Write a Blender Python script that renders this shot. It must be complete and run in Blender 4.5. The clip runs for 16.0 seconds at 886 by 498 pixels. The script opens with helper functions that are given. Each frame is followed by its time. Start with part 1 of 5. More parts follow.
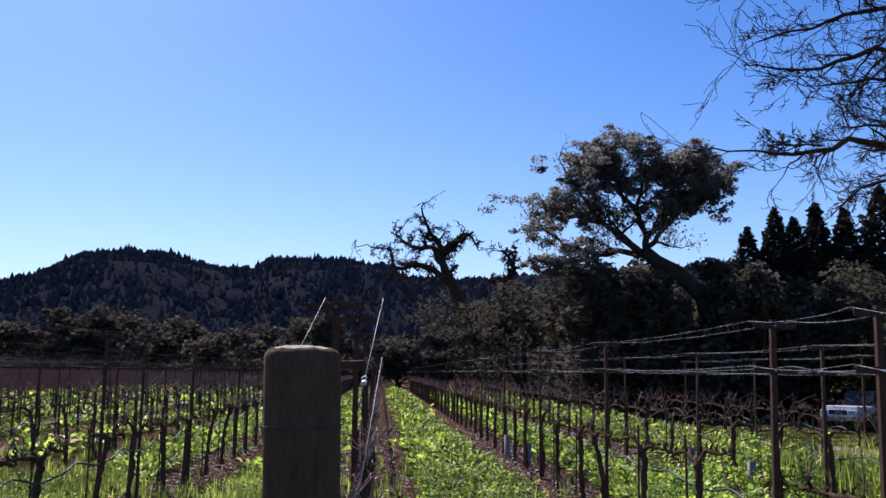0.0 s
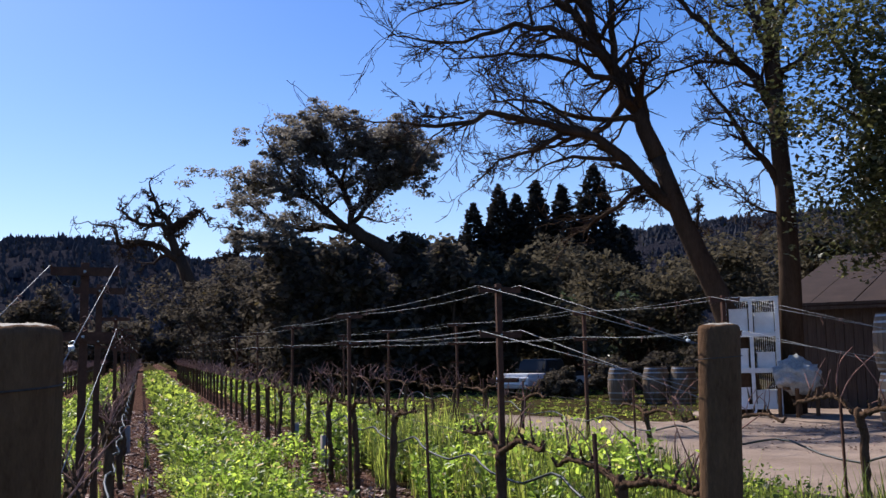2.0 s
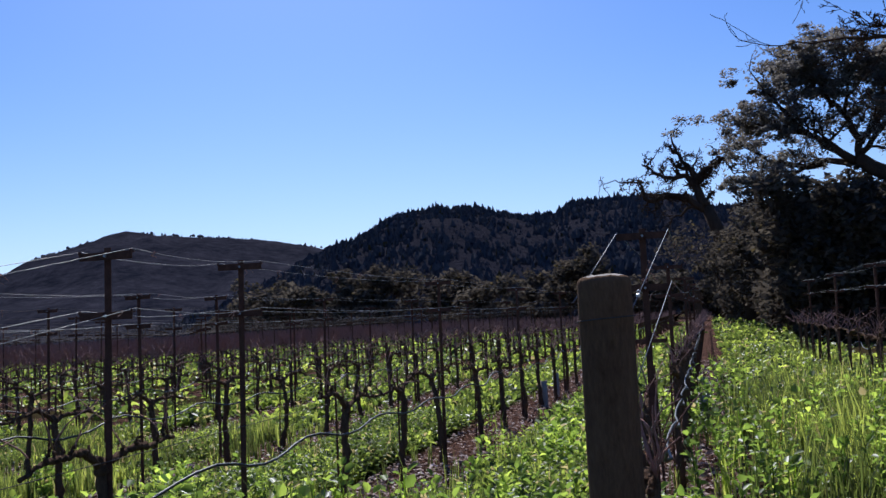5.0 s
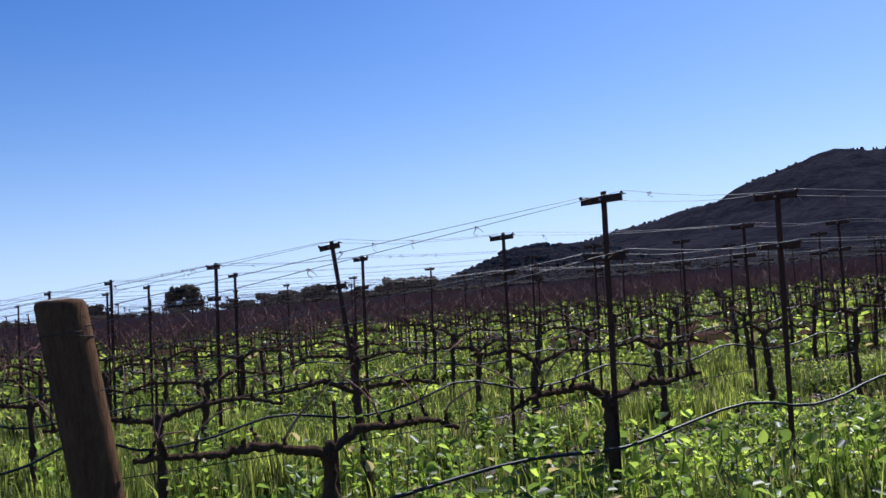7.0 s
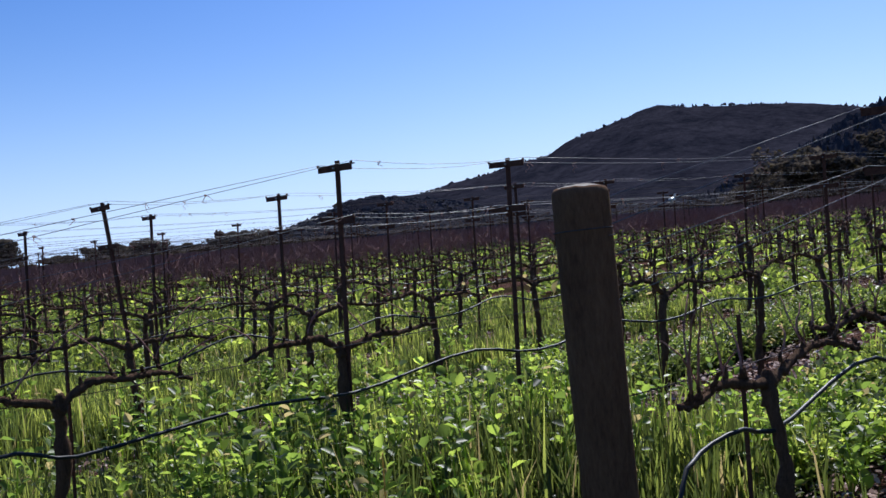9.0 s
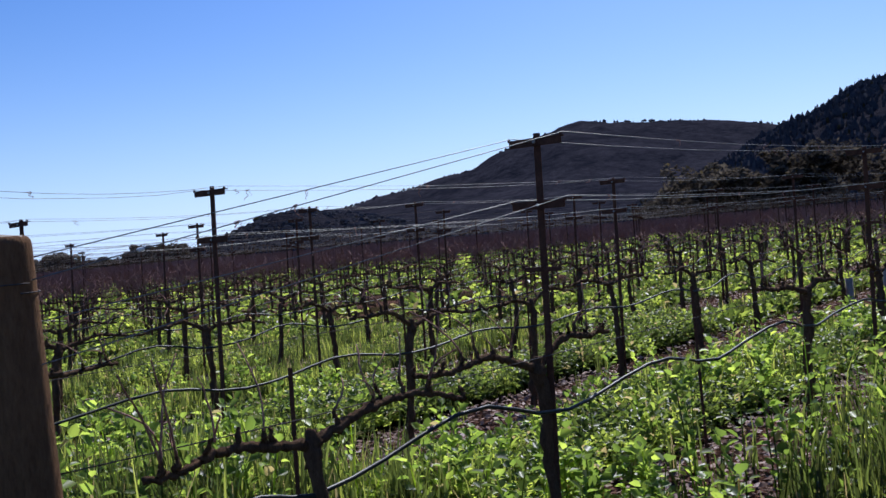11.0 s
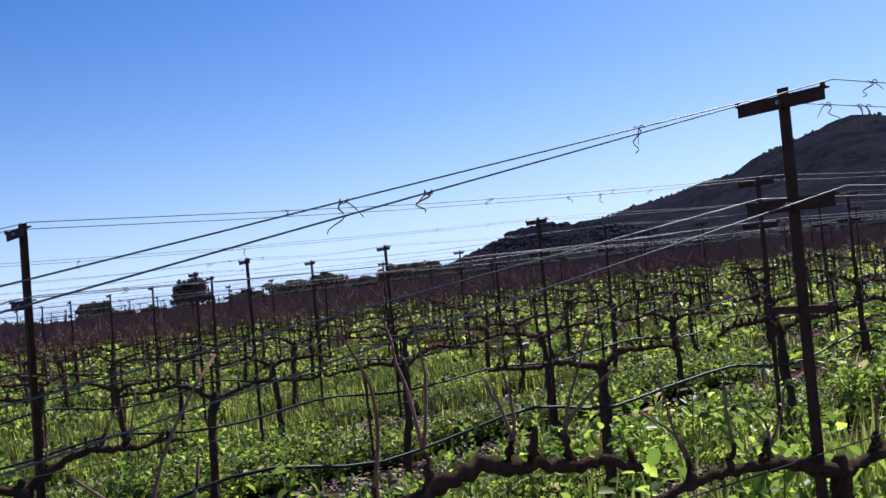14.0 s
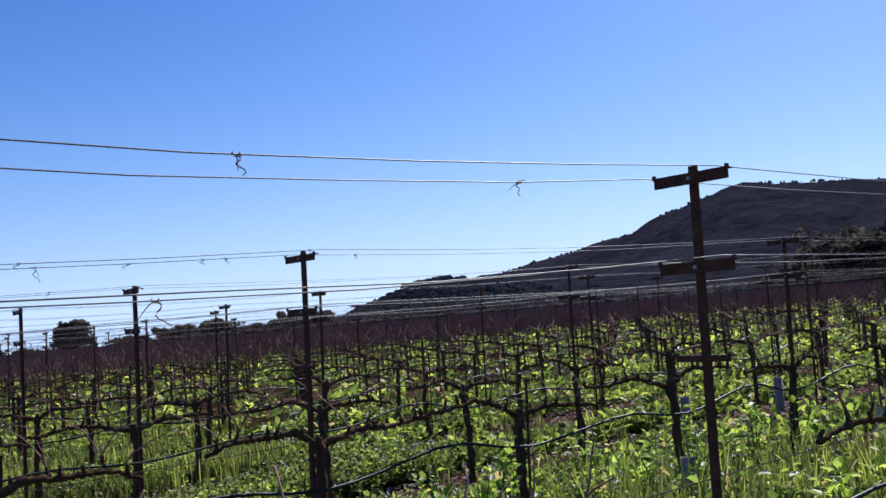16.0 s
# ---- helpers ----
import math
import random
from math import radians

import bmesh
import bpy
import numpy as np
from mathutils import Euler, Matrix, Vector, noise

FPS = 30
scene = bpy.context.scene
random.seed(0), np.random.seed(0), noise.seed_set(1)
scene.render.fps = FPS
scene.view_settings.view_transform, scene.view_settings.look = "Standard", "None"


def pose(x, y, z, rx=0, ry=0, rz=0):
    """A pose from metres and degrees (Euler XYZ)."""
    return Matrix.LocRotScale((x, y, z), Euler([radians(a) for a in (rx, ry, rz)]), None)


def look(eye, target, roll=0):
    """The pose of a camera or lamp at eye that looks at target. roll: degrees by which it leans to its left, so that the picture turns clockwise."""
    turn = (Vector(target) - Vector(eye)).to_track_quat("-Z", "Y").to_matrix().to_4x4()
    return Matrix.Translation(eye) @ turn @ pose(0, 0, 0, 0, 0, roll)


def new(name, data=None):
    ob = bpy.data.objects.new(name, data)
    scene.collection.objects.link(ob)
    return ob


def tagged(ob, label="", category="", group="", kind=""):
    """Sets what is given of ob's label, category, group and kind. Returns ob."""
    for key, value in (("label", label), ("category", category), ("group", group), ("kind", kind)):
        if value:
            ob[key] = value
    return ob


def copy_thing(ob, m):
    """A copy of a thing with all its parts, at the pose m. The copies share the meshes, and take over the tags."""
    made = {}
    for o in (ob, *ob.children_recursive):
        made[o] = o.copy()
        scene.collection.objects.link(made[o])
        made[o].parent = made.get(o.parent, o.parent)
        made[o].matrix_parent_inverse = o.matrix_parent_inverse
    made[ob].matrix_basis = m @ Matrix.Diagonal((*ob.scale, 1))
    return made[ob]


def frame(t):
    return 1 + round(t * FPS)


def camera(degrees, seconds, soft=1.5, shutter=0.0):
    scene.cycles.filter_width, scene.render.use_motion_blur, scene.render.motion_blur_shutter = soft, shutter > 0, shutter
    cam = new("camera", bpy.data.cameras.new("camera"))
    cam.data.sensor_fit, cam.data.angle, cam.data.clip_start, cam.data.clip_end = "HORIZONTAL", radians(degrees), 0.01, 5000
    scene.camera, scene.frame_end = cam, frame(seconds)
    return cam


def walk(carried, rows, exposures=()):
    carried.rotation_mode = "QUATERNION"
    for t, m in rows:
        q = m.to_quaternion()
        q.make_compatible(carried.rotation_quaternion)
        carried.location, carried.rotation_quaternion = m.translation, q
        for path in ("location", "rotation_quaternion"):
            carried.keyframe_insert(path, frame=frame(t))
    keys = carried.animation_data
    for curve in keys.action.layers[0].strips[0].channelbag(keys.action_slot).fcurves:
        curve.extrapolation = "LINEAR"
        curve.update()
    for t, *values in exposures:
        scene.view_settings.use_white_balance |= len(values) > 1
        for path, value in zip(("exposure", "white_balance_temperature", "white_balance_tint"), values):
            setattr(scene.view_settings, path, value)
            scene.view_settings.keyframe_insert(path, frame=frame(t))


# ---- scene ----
cam = camera(47.07, 16.0)

PATH = [
    # seconds, x, y, z, pitch, roll, yaw
    (0.0, 0.100, -2.134, 1.542, 6.93, -0.75, -3.47),
    (0.5, 0.713, -2.126, 1.551, 7.14, 0.06, -1.36),
    (1.0, 1.359, -2.104, 1.518, 6.52, 0.72, -5.96),
    (1.5, 2.082, -2.094, 1.532, 6.21, 1.15, -13.16),
    (2.0, 2.736, -1.911, 1.496, 5.65, 1.09, -16.46),
    (2.4, 3.149, -1.916, 1.499, 4.73, 0.61, -8.84),
    (2.5, 3.242, -1.892, 1.497, 4.59, 0.89, -6.08),
    (2.7, 3.424, -1.778, 1.478, 4.50, 1.09, -0.77),
    (3.0, 3.647, -1.702, 1.496, 4.26, 1.69, 5.83),
    (3.3, 3.885, -1.690, 1.496, 4.00, 2.25, 10.20),
    (3.5, 4.051, -1.688, 1.488, 3.77, 2.55, 11.95),
    (3.7, 4.204, -1.715, 1.498, 3.59, 2.90, 12.67),
    (5.8, 5.546, -1.252, 1.456, 5.06, 3.53, 19.07),
    (6.0, 5.599, -1.197, 1.472, 4.96, 3.61, 25.41),
    (6.5, 5.718, -0.977, 1.482, 4.13, 4.43, 42.93),
    (7.0, 5.919, -0.875, 1.479, 2.40, 4.70, 53.40),
    (7.5, 6.073, -0.927, 1.489, 0.76, 4.42, 49.95),
    (8.0, 6.196, -1.043, 1.497, 0.06, 4.61, 48.06),
    (8.5, 6.386, -0.993, 1.498, -0.63, 5.06, 46.66),
    (9.0, 6.592, -0.793, 1.483, -1.06, 5.04, 44.21),
    (9.5, 6.687, -0.546, 1.452, -0.73, 4.93, 40.89),
    (10.0, 6.854, -0.294, 1.486, -0.57, 4.87, 38.92),
    (12.5, 8.265, 1.504, 1.455, -0.43, 5.67, 47.58),
    (13.0, 8.531, 1.969, 1.462, -0.07, 5.52, 51.28),
    (13.5, 8.799, 2.488, 1.490, 0.65, 5.79, 53.97),
    (13.6, 8.855, 2.620, 1.490, 0.72, 6.63, 54.92),
    (14.0, 8.955, 3.049, 1.501, 1.52, 6.80, 54.79),
    (14.5, 9.140, 3.705, 1.478, 2.07, 6.69, 53.05),
    (15.0, 9.207, 4.353, 1.472, 2.80, 6.14, 49.76),
    (15.3, 9.264, 4.695, 1.484, 3.17, 5.21, 48.10),
    (15.5, 9.264, 4.943, 1.475, 3.53, 5.13, 47.30),
    (16.0, 9.216, 5.650, 1.496, 3.80, 4.97, 49.28),
]
walk(cam, [(t, pose(x, y, z, 90 + p, r, w)) for t, x, y, z, p, r, w in PATH],
     exposures=[(0.0, 0.30, 5650, 15), (0.5, 0.29, 5700, 15), (1.0, 0.36, 5800, 15), (1.5, 0.40, 5900, 15), (2.2, 0.44, 5950, 15), (3.0, 0.25, 5700, 15), (3.5, 0.18, 5600, 15), (6.0, 0.04, 5500, 15), (8.0, 0.02, 5500, 15), (11.0, 0.04, 5500, 15), (13.0, 0.08, 5550, 15), (16.0, 0.08, 5550, 15)])
# ---------------------------------------------------------------- light
SUN_AZ, SUN_EL = 22.0, 44.0          # degrees left of the rows' direction, above the horizon
world = bpy.data.worlds.new("sky")
world.use_nodes = True
scene.world = world
_n = world.node_tree.nodes
_bg = _n["Background"]
_sky = _n.new("ShaderNodeTexSky")
_sky.sky_type = 'NISHITA'
_sky.sun_disc = False
_sky.sun_elevation = radians(SUN_EL)
_sky.sun_rotation = radians(-SUN_AZ)
_sky.altitude = 60.0
_sky.air_density = 1.0
_sky.dust_density = 0.9
_sky.ozone_density = 8.0
# pale haze low over the horizon, all round
_dir = _n.new("ShaderNodeTexCoord")
_sep = _n.new("ShaderNodeSeparateXYZ")
world.node_tree.links.new(_dir.outputs["Generated"], _sep.inputs[0])
_up = _n.new("ShaderNodeMath")
_up.operation = 'MAXIMUM'
_up.inputs[1].default_value = 0.0
world.node_tree.links.new(_sep.outputs[2], _up.inputs[0])
_fall = _n.new("ShaderNodeMath")
_fall.operation = 'MULTIPLY'
_fall.inputs[1].default_value = -10.0
world.node_tree.links.new(_up.outputs[0], _fall.inputs[0])
_exp = _n.new("ShaderNodeMath")
_exp.operation = 'EXPONENT'
world.node_tree.links.new(_fall.outputs[0], _exp.inputs[0])
_amt = _n.new("ShaderNodeMath")
_amt.operation = 'MULTIPLY'
_amt.inputs[1].default_value = 0.9
world.node_tree.links.new(_exp.outputs[0], _amt.inputs[0])
_haze = _n.new("ShaderNodeMix")
_haze.data_type = 'RGBA'
_haze.inputs[7].default_value = (8.2, 10.0, 12.4, 1.0)
world.node_tree.links.new(_amt.outputs[0], _haze.inputs[0])
_deep = _n.new("ShaderNodeHueSaturation")
_deep.inputs["Hue"].default_value = 0.507
_deep.inputs["Saturation"].default_value = 1.22
world.node_tree.links.new(_sky.outputs[0], _deep.inputs["Color"])
world.node_tree.links.new(_deep.outputs[0], _haze.inputs[6])
world.node_tree.links.new(_haze.outputs[2], _bg.inputs[0])
_bg.inputs[1].default_value = 0.092

sun = new("sun", bpy.data.lights.new("sun", 'SUN'))
sun.data.energy = 5.4
sun.data.angle = radians(0.55)
sun.data.color = (1.0, 0.92, 0.78)
_sd = Vector((-math.sin(radians(SUN_AZ)) * math.cos(radians(SUN_EL)), math.cos(radians(SUN_AZ)) * math.cos(radians(SUN_EL)), math.sin(radians(SUN_EL))))
sun.matrix_world = look(_sd * 60, (0, 0, 0))

# ---------------------------------------------------------------- materials


class Nodes:
    """Short hand for building node materials."""

    def __init__(self, name):
        self.mat = bpy.data.materials.new(name)
        self.mat.use_nodes = True
        self.t = self.mat.node_tree
        self.out = self.t.nodes["Material Output"]
        self.bsdf = self.t.nodes["Principled BSDF"]

    def put(self, kind, **vals):
        n = self.t.nodes.new("ShaderNode" + kind)
        for k, v in vals.items():
            if k == "op":
                n.operation = v
            elif k == "dims":
                n.noise_dimensions = v
            else:
                n.inputs[k].default_value = v
        return n

    def link(self, a, b):
        self.t.links.new(a, b)

    def math(self, op, a, b=None, c=None):
        n = self.t.nodes.new("ShaderNodeMath")
        n.operation = op
        for i, v in enumerate((a, b, c)):
            if v is None:
                continue
            if isinstance(v, (int, float)):
                n.inputs[i].default_value = v
            else:
                self.link(v, n.inputs[i])
        return n.outputs[0]

    def coords(self, which="Object"):
        return self.t.nodes.new("ShaderNodeTexCoord").outputs[which]

    def noise(self, scale, detail=4.0, rough=0.6, vec=None, stretch=None):
        n = self.t.nodes.new("ShaderNodeTexNoise")
        n.inputs["Scale"].default_value = scale
        n.inputs["Detail"].default_value = detail
        n.inputs["Roughness"].default_value = rough
        v = vec if vec is not None else self.coords()
        if stretch:
            m = self.t.nodes.new("ShaderNodeMapping")
            m.inputs["Scale"].default_value = stretch
            self.link(v, m.inputs["Vector"])
            v = m.outputs[0]
        self.link(v, n.inputs["Vector"])
        return n.outputs["Fac"]

    def ramp(self, fac, stops):
        r = self.t.nodes.new("ShaderNodeValToRGB")
        e = r.color_ramp.elements
        while len(e) < len(stops):
            e.new(0.5)
        for el, (p, c) in zip(e, stops):
            el.position = p
            el.color = (*c, 1.0) if len(c) == 3 else c
        self.link(fac, r.inputs[0])
        return r.outputs[0]

    def mix(self, fac, a, b):
        m = self.t.nodes.new("ShaderNodeMix")
        m.data_type = 'RGBA'
        for i, v in ((0, fac), (6, a), (7, b)):
            if isinstance(v, (int, float)):
                m.inputs[i].default_value = v
            elif isinstance(v, tuple):
                m.inputs[i].default_value = (*v, 1.0)
            else:
                self.link(v, m.inputs[i])
        return m.outputs[2]

    def bump(self, height, strength=0.4, distance=0.01):
        b = self.t.nodes.new("ShaderNodeBump")
        b.inputs["Strength"].default_value = strength
        b.inputs["Distance"].default_value = distance
        self.link(height, b.inputs["Height"])
        self.link(b.outputs[0], self.bsdf.inputs["Normal"])
        return b

    def done(self, color, rough=0.8, metal=0.0, spec=None):
        if isinstance(color, tuple):
            self.bsdf.inputs["Base Color"].default_value = (*color, 1.0)
        else:
            self.link(color, self.bsdf.inputs["Base Color"])
        if isinstance(rough, (int, float)):
            self.bsdf.inputs["Roughness"].default_value = rough
        else:
            self.link(rough, self.bsdf.inputs["Roughness"])
        self.bsdf.inputs["Metallic"].default_value = metal
        if spec is not None:
            self.bsdf.inputs["Specular IOR Level"].default_value = spec
        return self.mat


def surface(name, c1, c2, scale=6.0, fine=60.0, rough=0.8, metal=0.0, bump=0.5, dist=0.004, stretch=None, spec=None):
    """Two colours mixed at two scales, with fine relief."""
    n = Nodes(name)
    a = n.noise(scale, 4, 0.6, stretch=stretch)
    b = n.noise(fine, 5, 0.65, stretch=stretch)
    f = n.math('ADD', n.math('MULTIPLY', a, 0.6), n.math('MULTIPLY', b, 0.4))
    col = n.ramp(f, [(0.34, c1), (0.66, c2)])
    n.bump(b, bump, dist)
    return n.done(col, rough, metal, spec)


def leaf_material(name, c1, c2, c3, glow=0.45, rough=0.45, gloss=0.4, through_light=1.8):
    """A leaf that lets light through; the tint changes from leaf to leaf."""
    n = Nodes(name)
    g = n.t.nodes.new("ShaderNodeNewGeometry")
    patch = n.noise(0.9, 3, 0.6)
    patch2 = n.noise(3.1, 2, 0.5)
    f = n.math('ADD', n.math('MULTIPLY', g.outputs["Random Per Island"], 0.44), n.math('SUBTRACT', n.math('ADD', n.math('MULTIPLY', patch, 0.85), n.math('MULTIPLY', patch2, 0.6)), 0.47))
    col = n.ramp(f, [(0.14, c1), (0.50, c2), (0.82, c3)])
    # a few leaves are dry
    dry = n.math('GREATER_THAN', n.math('FRACT', n.math('MULTIPLY', g.outputs["Random Per Island"], 37.0)), 0.965)
    col = n.mix(dry, col, (c3[0] * 0.65, c3[0] * 0.50, c3[0] * 0.22))
    n.done(col, rough, 0.0, gloss)
    tr = n.t.nodes.new("ShaderNodeBsdfTranslucent")
    lift = n.t.nodes.new("ShaderNodeHueSaturation")
    lift.inputs["Value"].default_value = through_light
    n.link(n.mix(0.06, col, c3), lift.inputs["Color"])
    n.link(lift.outputs[0], tr.inputs["Color"])
    mx = n.t.nodes.new("ShaderNodeMixShader")
    mx.inputs[0].default_value = glow
    n.link(n.bsdf.outputs[0], mx.inputs[1])
    n.link(tr.outputs[0], mx.inputs[2])
    n.link(mx.outputs[0], n.out.inputs["Surface"])
    return n.mat


def ground_material():
    """Field soil and grass: bare mulched strips along the rows, green lanes between."""
    n = Nodes("field_ground")
    pos = n.coords("Object")
    sep = n.t.nodes.new("ShaderNodeSeparateXYZ")
    n.link(pos, sep.inputs[0])
    warp = n.noise(1.3, 4, 0.65, vec=pos)
    xw = n.math('ADD', sep.outputs[0], n.math('MULTIPLY', n.math('SUBTRACT', warp, 0.5), 0.55))
    near = n.math('PINGPONG', n.math('ADD', xw, -0.03), ROW / 2)      # 0 on a row, ROW/2 mid-lane
    strip = n.t.nodes.new("ShaderNodeMapRange")
    strip.inputs[1].default_value, strip.inputs[2].default_value = 0.48, 0.64
    n.link(near, strip.inputs[0])
    chips = n.t.nodes.new("ShaderNodeTexVoronoi")
    chips.inputs["Scale"].default_value = 26.0
    n.link(pos, chips.inputs["Vector"])
    grain = n.noise(70, 5, 0.7, vec=pos)
    soil = n.ramp(n.math('ADD', n.math('MULTIPLY', chips.outputs["Distance"], 0.8), n.math('MULTIPLY', grain, 0.5)),
                  [(0.2, (0.38, 0.26, 0.21)), (0.45, (0.17, 0.095, 0.068)), (0.75, (0.055, 0.03, 0.022))])
    tuft = n.noise(9, 5, 0.7, vec=pos)
    big = n.noise(0.35, 3, 0.6, vec=pos)
    green = n.ramp(n.math('ADD', n.math('MULTIPLY', tuft, 0.6), n.math('MULTIPLY', big, 0.4)),
                   [(0.34, (0.026, 0.016, 0.010)), (0.52, (0.050, 0.038, 0.018)), (0.7, (0.085, 0.095, 0.026))])
    col = n.mix(strip.outputs[0], soil, green)
    # outside the field and before the row ends the ground is rough grass
    head = n.t.nodes.new("ShaderNodeMapRange")
    head.inputs[1].default_value, head.inputs[2].default_value = -0.25, 0.25
    n.link(n.math('SUBTRACT', n.math('MAXIMUM', n.math('MULTIPLY_ADD', xw, 0.6, -2.1), -0.6), sep.outputs[1]), head.inputs[0])
    col = n.mix(head.outputs[0], col, green)
    m = n.t.nodes.new("ShaderNodeMapRange")
    m.inputs[1].default_value, m.inputs[2].default_value = 8.2, 8.9
    n.link(xw, m.inputs[0])
    col = n.mix(m.outputs[0], col, green)
    n.bump(n.math('ADD', grain, tuft), 0.9, 0.03)
    return n.done(col, 0.95, 0.0, 0.0)


def bark(name, c1, c2, scale=5.0):
    n = Nodes(name)
    a = n.noise(scale, 6, 0.7, stretch=(1, 1, 0.22))
    b = n.noise(scale * 9, 5, 0.7, stretch=(1, 1, 0.3))
    f = n.math('ADD', n.math('MULTIPLY', a, 0.55), n.math('MULTIPLY', b, 0.45))
    n.bump(f, 0.9, 0.02)
    return n.done(n.ramp(f, [(0.35, c1), (0.68, c2)]), 0.95, 0.0, 0.05)


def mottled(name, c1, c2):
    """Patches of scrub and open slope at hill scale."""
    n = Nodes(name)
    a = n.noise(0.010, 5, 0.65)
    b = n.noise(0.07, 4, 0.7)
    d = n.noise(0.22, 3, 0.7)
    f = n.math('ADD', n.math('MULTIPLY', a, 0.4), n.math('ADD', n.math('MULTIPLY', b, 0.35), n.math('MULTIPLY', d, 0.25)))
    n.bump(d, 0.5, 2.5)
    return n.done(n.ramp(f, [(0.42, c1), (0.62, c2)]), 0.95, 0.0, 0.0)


ROW = 2.44
M_GROUND = ground_material()
M_DIRT = surface("dirt_track", (0.18, 0.13, 0.098), (0.33, 0.25, 0.195), 0.8, 22, 0.95, bump=0.8, dist=0.02, spec=0.1)
M_POST = bark("weathered_post_wood", (0.078, 0.041, 0.022), (0.20, 0.114, 0.060), 9.0)
M_POST_TOP = surface("post_end_grain", (0.20, 0.17, 0.13), (0.36, 0.32, 0.26), 18, 90, 0.9)
M_STEEL = surface("rusty_steel", (0.050, 0.024, 0.016), (0.125, 0.056, 0.033), 14, 120, 0.85, 0.0, spec=0.15)
M_WIRE = surface("galvanised_wire", (0.13, 0.13, 0.132), (0.26, 0.26, 0.262), 30, 200, 0.58, 0.7, bump=0.1)
M_DULL_WIRE = surface("weathered_wire", (0.05, 0.04, 0.037), (0.11, 0.09, 0.085), 30, 200, 0.85, 0.0, bump=0.1, spec=0.1)
M_HOSE = surface("black_drip_hose", (0.012, 0.013, 0.012), (0.028, 0.030, 0.027), 8, 90, 0.5, 0.0, bump=0.15, spec=0.3)
M_VINE = bark("vine_bark", (0.050, 0.028, 0.015), (0.165, 0.10, 0.060), 26.0)
M_CANE = surface("vine_cane", (0.175, 0.090, 0.070), (0.36, 0.20, 0.155), 12, 80, 0.85, spec=0.1)
M_TREE_BARK = bark("oak_bark", (0.034, 0.021, 0.013), (0.095, 0.060, 0.038), 3.0)
# leaf tints vary; dark and bright ends also paint in shaded gaps, sunlit tips
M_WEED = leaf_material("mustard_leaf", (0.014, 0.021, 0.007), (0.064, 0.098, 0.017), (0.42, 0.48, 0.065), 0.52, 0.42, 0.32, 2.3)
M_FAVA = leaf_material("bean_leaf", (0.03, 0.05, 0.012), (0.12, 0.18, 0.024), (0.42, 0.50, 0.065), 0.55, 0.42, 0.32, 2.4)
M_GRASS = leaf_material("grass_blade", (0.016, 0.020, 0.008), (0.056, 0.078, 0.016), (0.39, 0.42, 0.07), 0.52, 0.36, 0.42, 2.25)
M_OAK_LEAF = leaf_material("oak_leaf", (0.070, 0.062, 0.052), (0.145, 0.13, 0.108), (0.24, 0.22, 0.19), 0.44, 0.6, 0.12)
M_DARK_LEAF = leaf_material("dark_foliage", (0.042, 0.035, 0.028), (0.082, 0.069, 0.053), (0.135, 0.114, 0.084), 0.28, 0.9, 0.0)
M_CONIFER = leaf_material("conifer_needles", (0.022, 0.022, 0.020), (0.038, 0.036, 0.032), (0.060, 0.056, 0.046), 0.12, 0.9, 0.0)
# yard leaves coloured lighter, in place of veiling haze over the dark trees
M_YARD_LEAF = leaf_material("yard_tree_leaf", (0.044, 0.036, 0.025), (0.082, 0.070, 0.047), (0.13, 0.110, 0.073), 0.28, 0.9, 0.0)
M_SHRUB_LEAF = leaf_material("olive_leaf", (0.03, 0.045, 0.02), (0.06, 0.08, 0.035), (0.10, 0.12, 0.06), 0.25)
M_LIVE_OAK = leaf_material("live_oak_leaf", (0.026, 0.029, 0.011), (0.060, 0.063, 0.022), (0.15, 0.15, 0.055), 0.36, 0.4, 0.35)
# woods and forest hill: blue-grey of distance haze mixed into the base colours
M_WOODS = leaf_material("hazed_woods_needles", (0.042, 0.044, 0.055), (0.060, 0.061, 0.071), (0.082, 0.079, 0.084), 0.25, 0.9, 0.0)
M_FOREST = surface("hazed_forest_canopy", (0.016, 0.016, 0.022), (0.028, 0.027, 0.034), 0.05, 0.35, 0.95, bump=1.0, dist=1.5, spec=0.0)
# scrub patches, with the mountain's bluish air haze painted into both tones
M_CHAPARRAL = mottled("hazed_chaparral_slope", (0.012, 0.013, 0.019), (0.044, 0.042, 0.052))
M_FARFIELD = surface("distant_field", (0.05, 0.045, 0.03), (0.10, 0.085, 0.06), 0.03, 0.6, 0.95, spec=0.0)
M_WHITE = surface("white_plastic", (0.62, 0.62, 0.60), (0.80, 0.80, 0.78), 3, 40, 0.5, bump=0.1)
M_BARREL = surface("oak_barrel_stave", (0.09, 0.055, 0.03), (0.19, 0.125, 0.075), 4, 40, 0.7, stretch=(6, 6, 0.6))
M_HOOP = surface("barrel_hoop", (0.20, 0.20, 0.20), (0.38, 0.37, 0.36), 10, 80, 0.45, 0.8)
M_PAINT = surface("white_car_paint", (0.66, 0.66, 0.67), (0.76, 0.76, 0.77), 1.5, 60, 0.25, bump=0.02)
M_RUBBER = surface("tyre_rubber", (0.012, 0.012, 0.012), (0.03, 0.03, 0.03), 10, 90, 0.85)
M_TAG = surface("yellow_tag", (0.60, 0.31, 0.02), (0.74, 0.42, 0.04), 20, 120, 0.5, bump=0.1)
M_INK = surface("dark_ink", (0.10, 0.07, 0.02), (0.16, 0.11, 0.03), 20, 100, 0.6)
M_TUBE = surface("grow_tube_paper", (0.24, 0.19, 0.155), (0.38, 0.31, 0.255), 12, 70, 0.85)
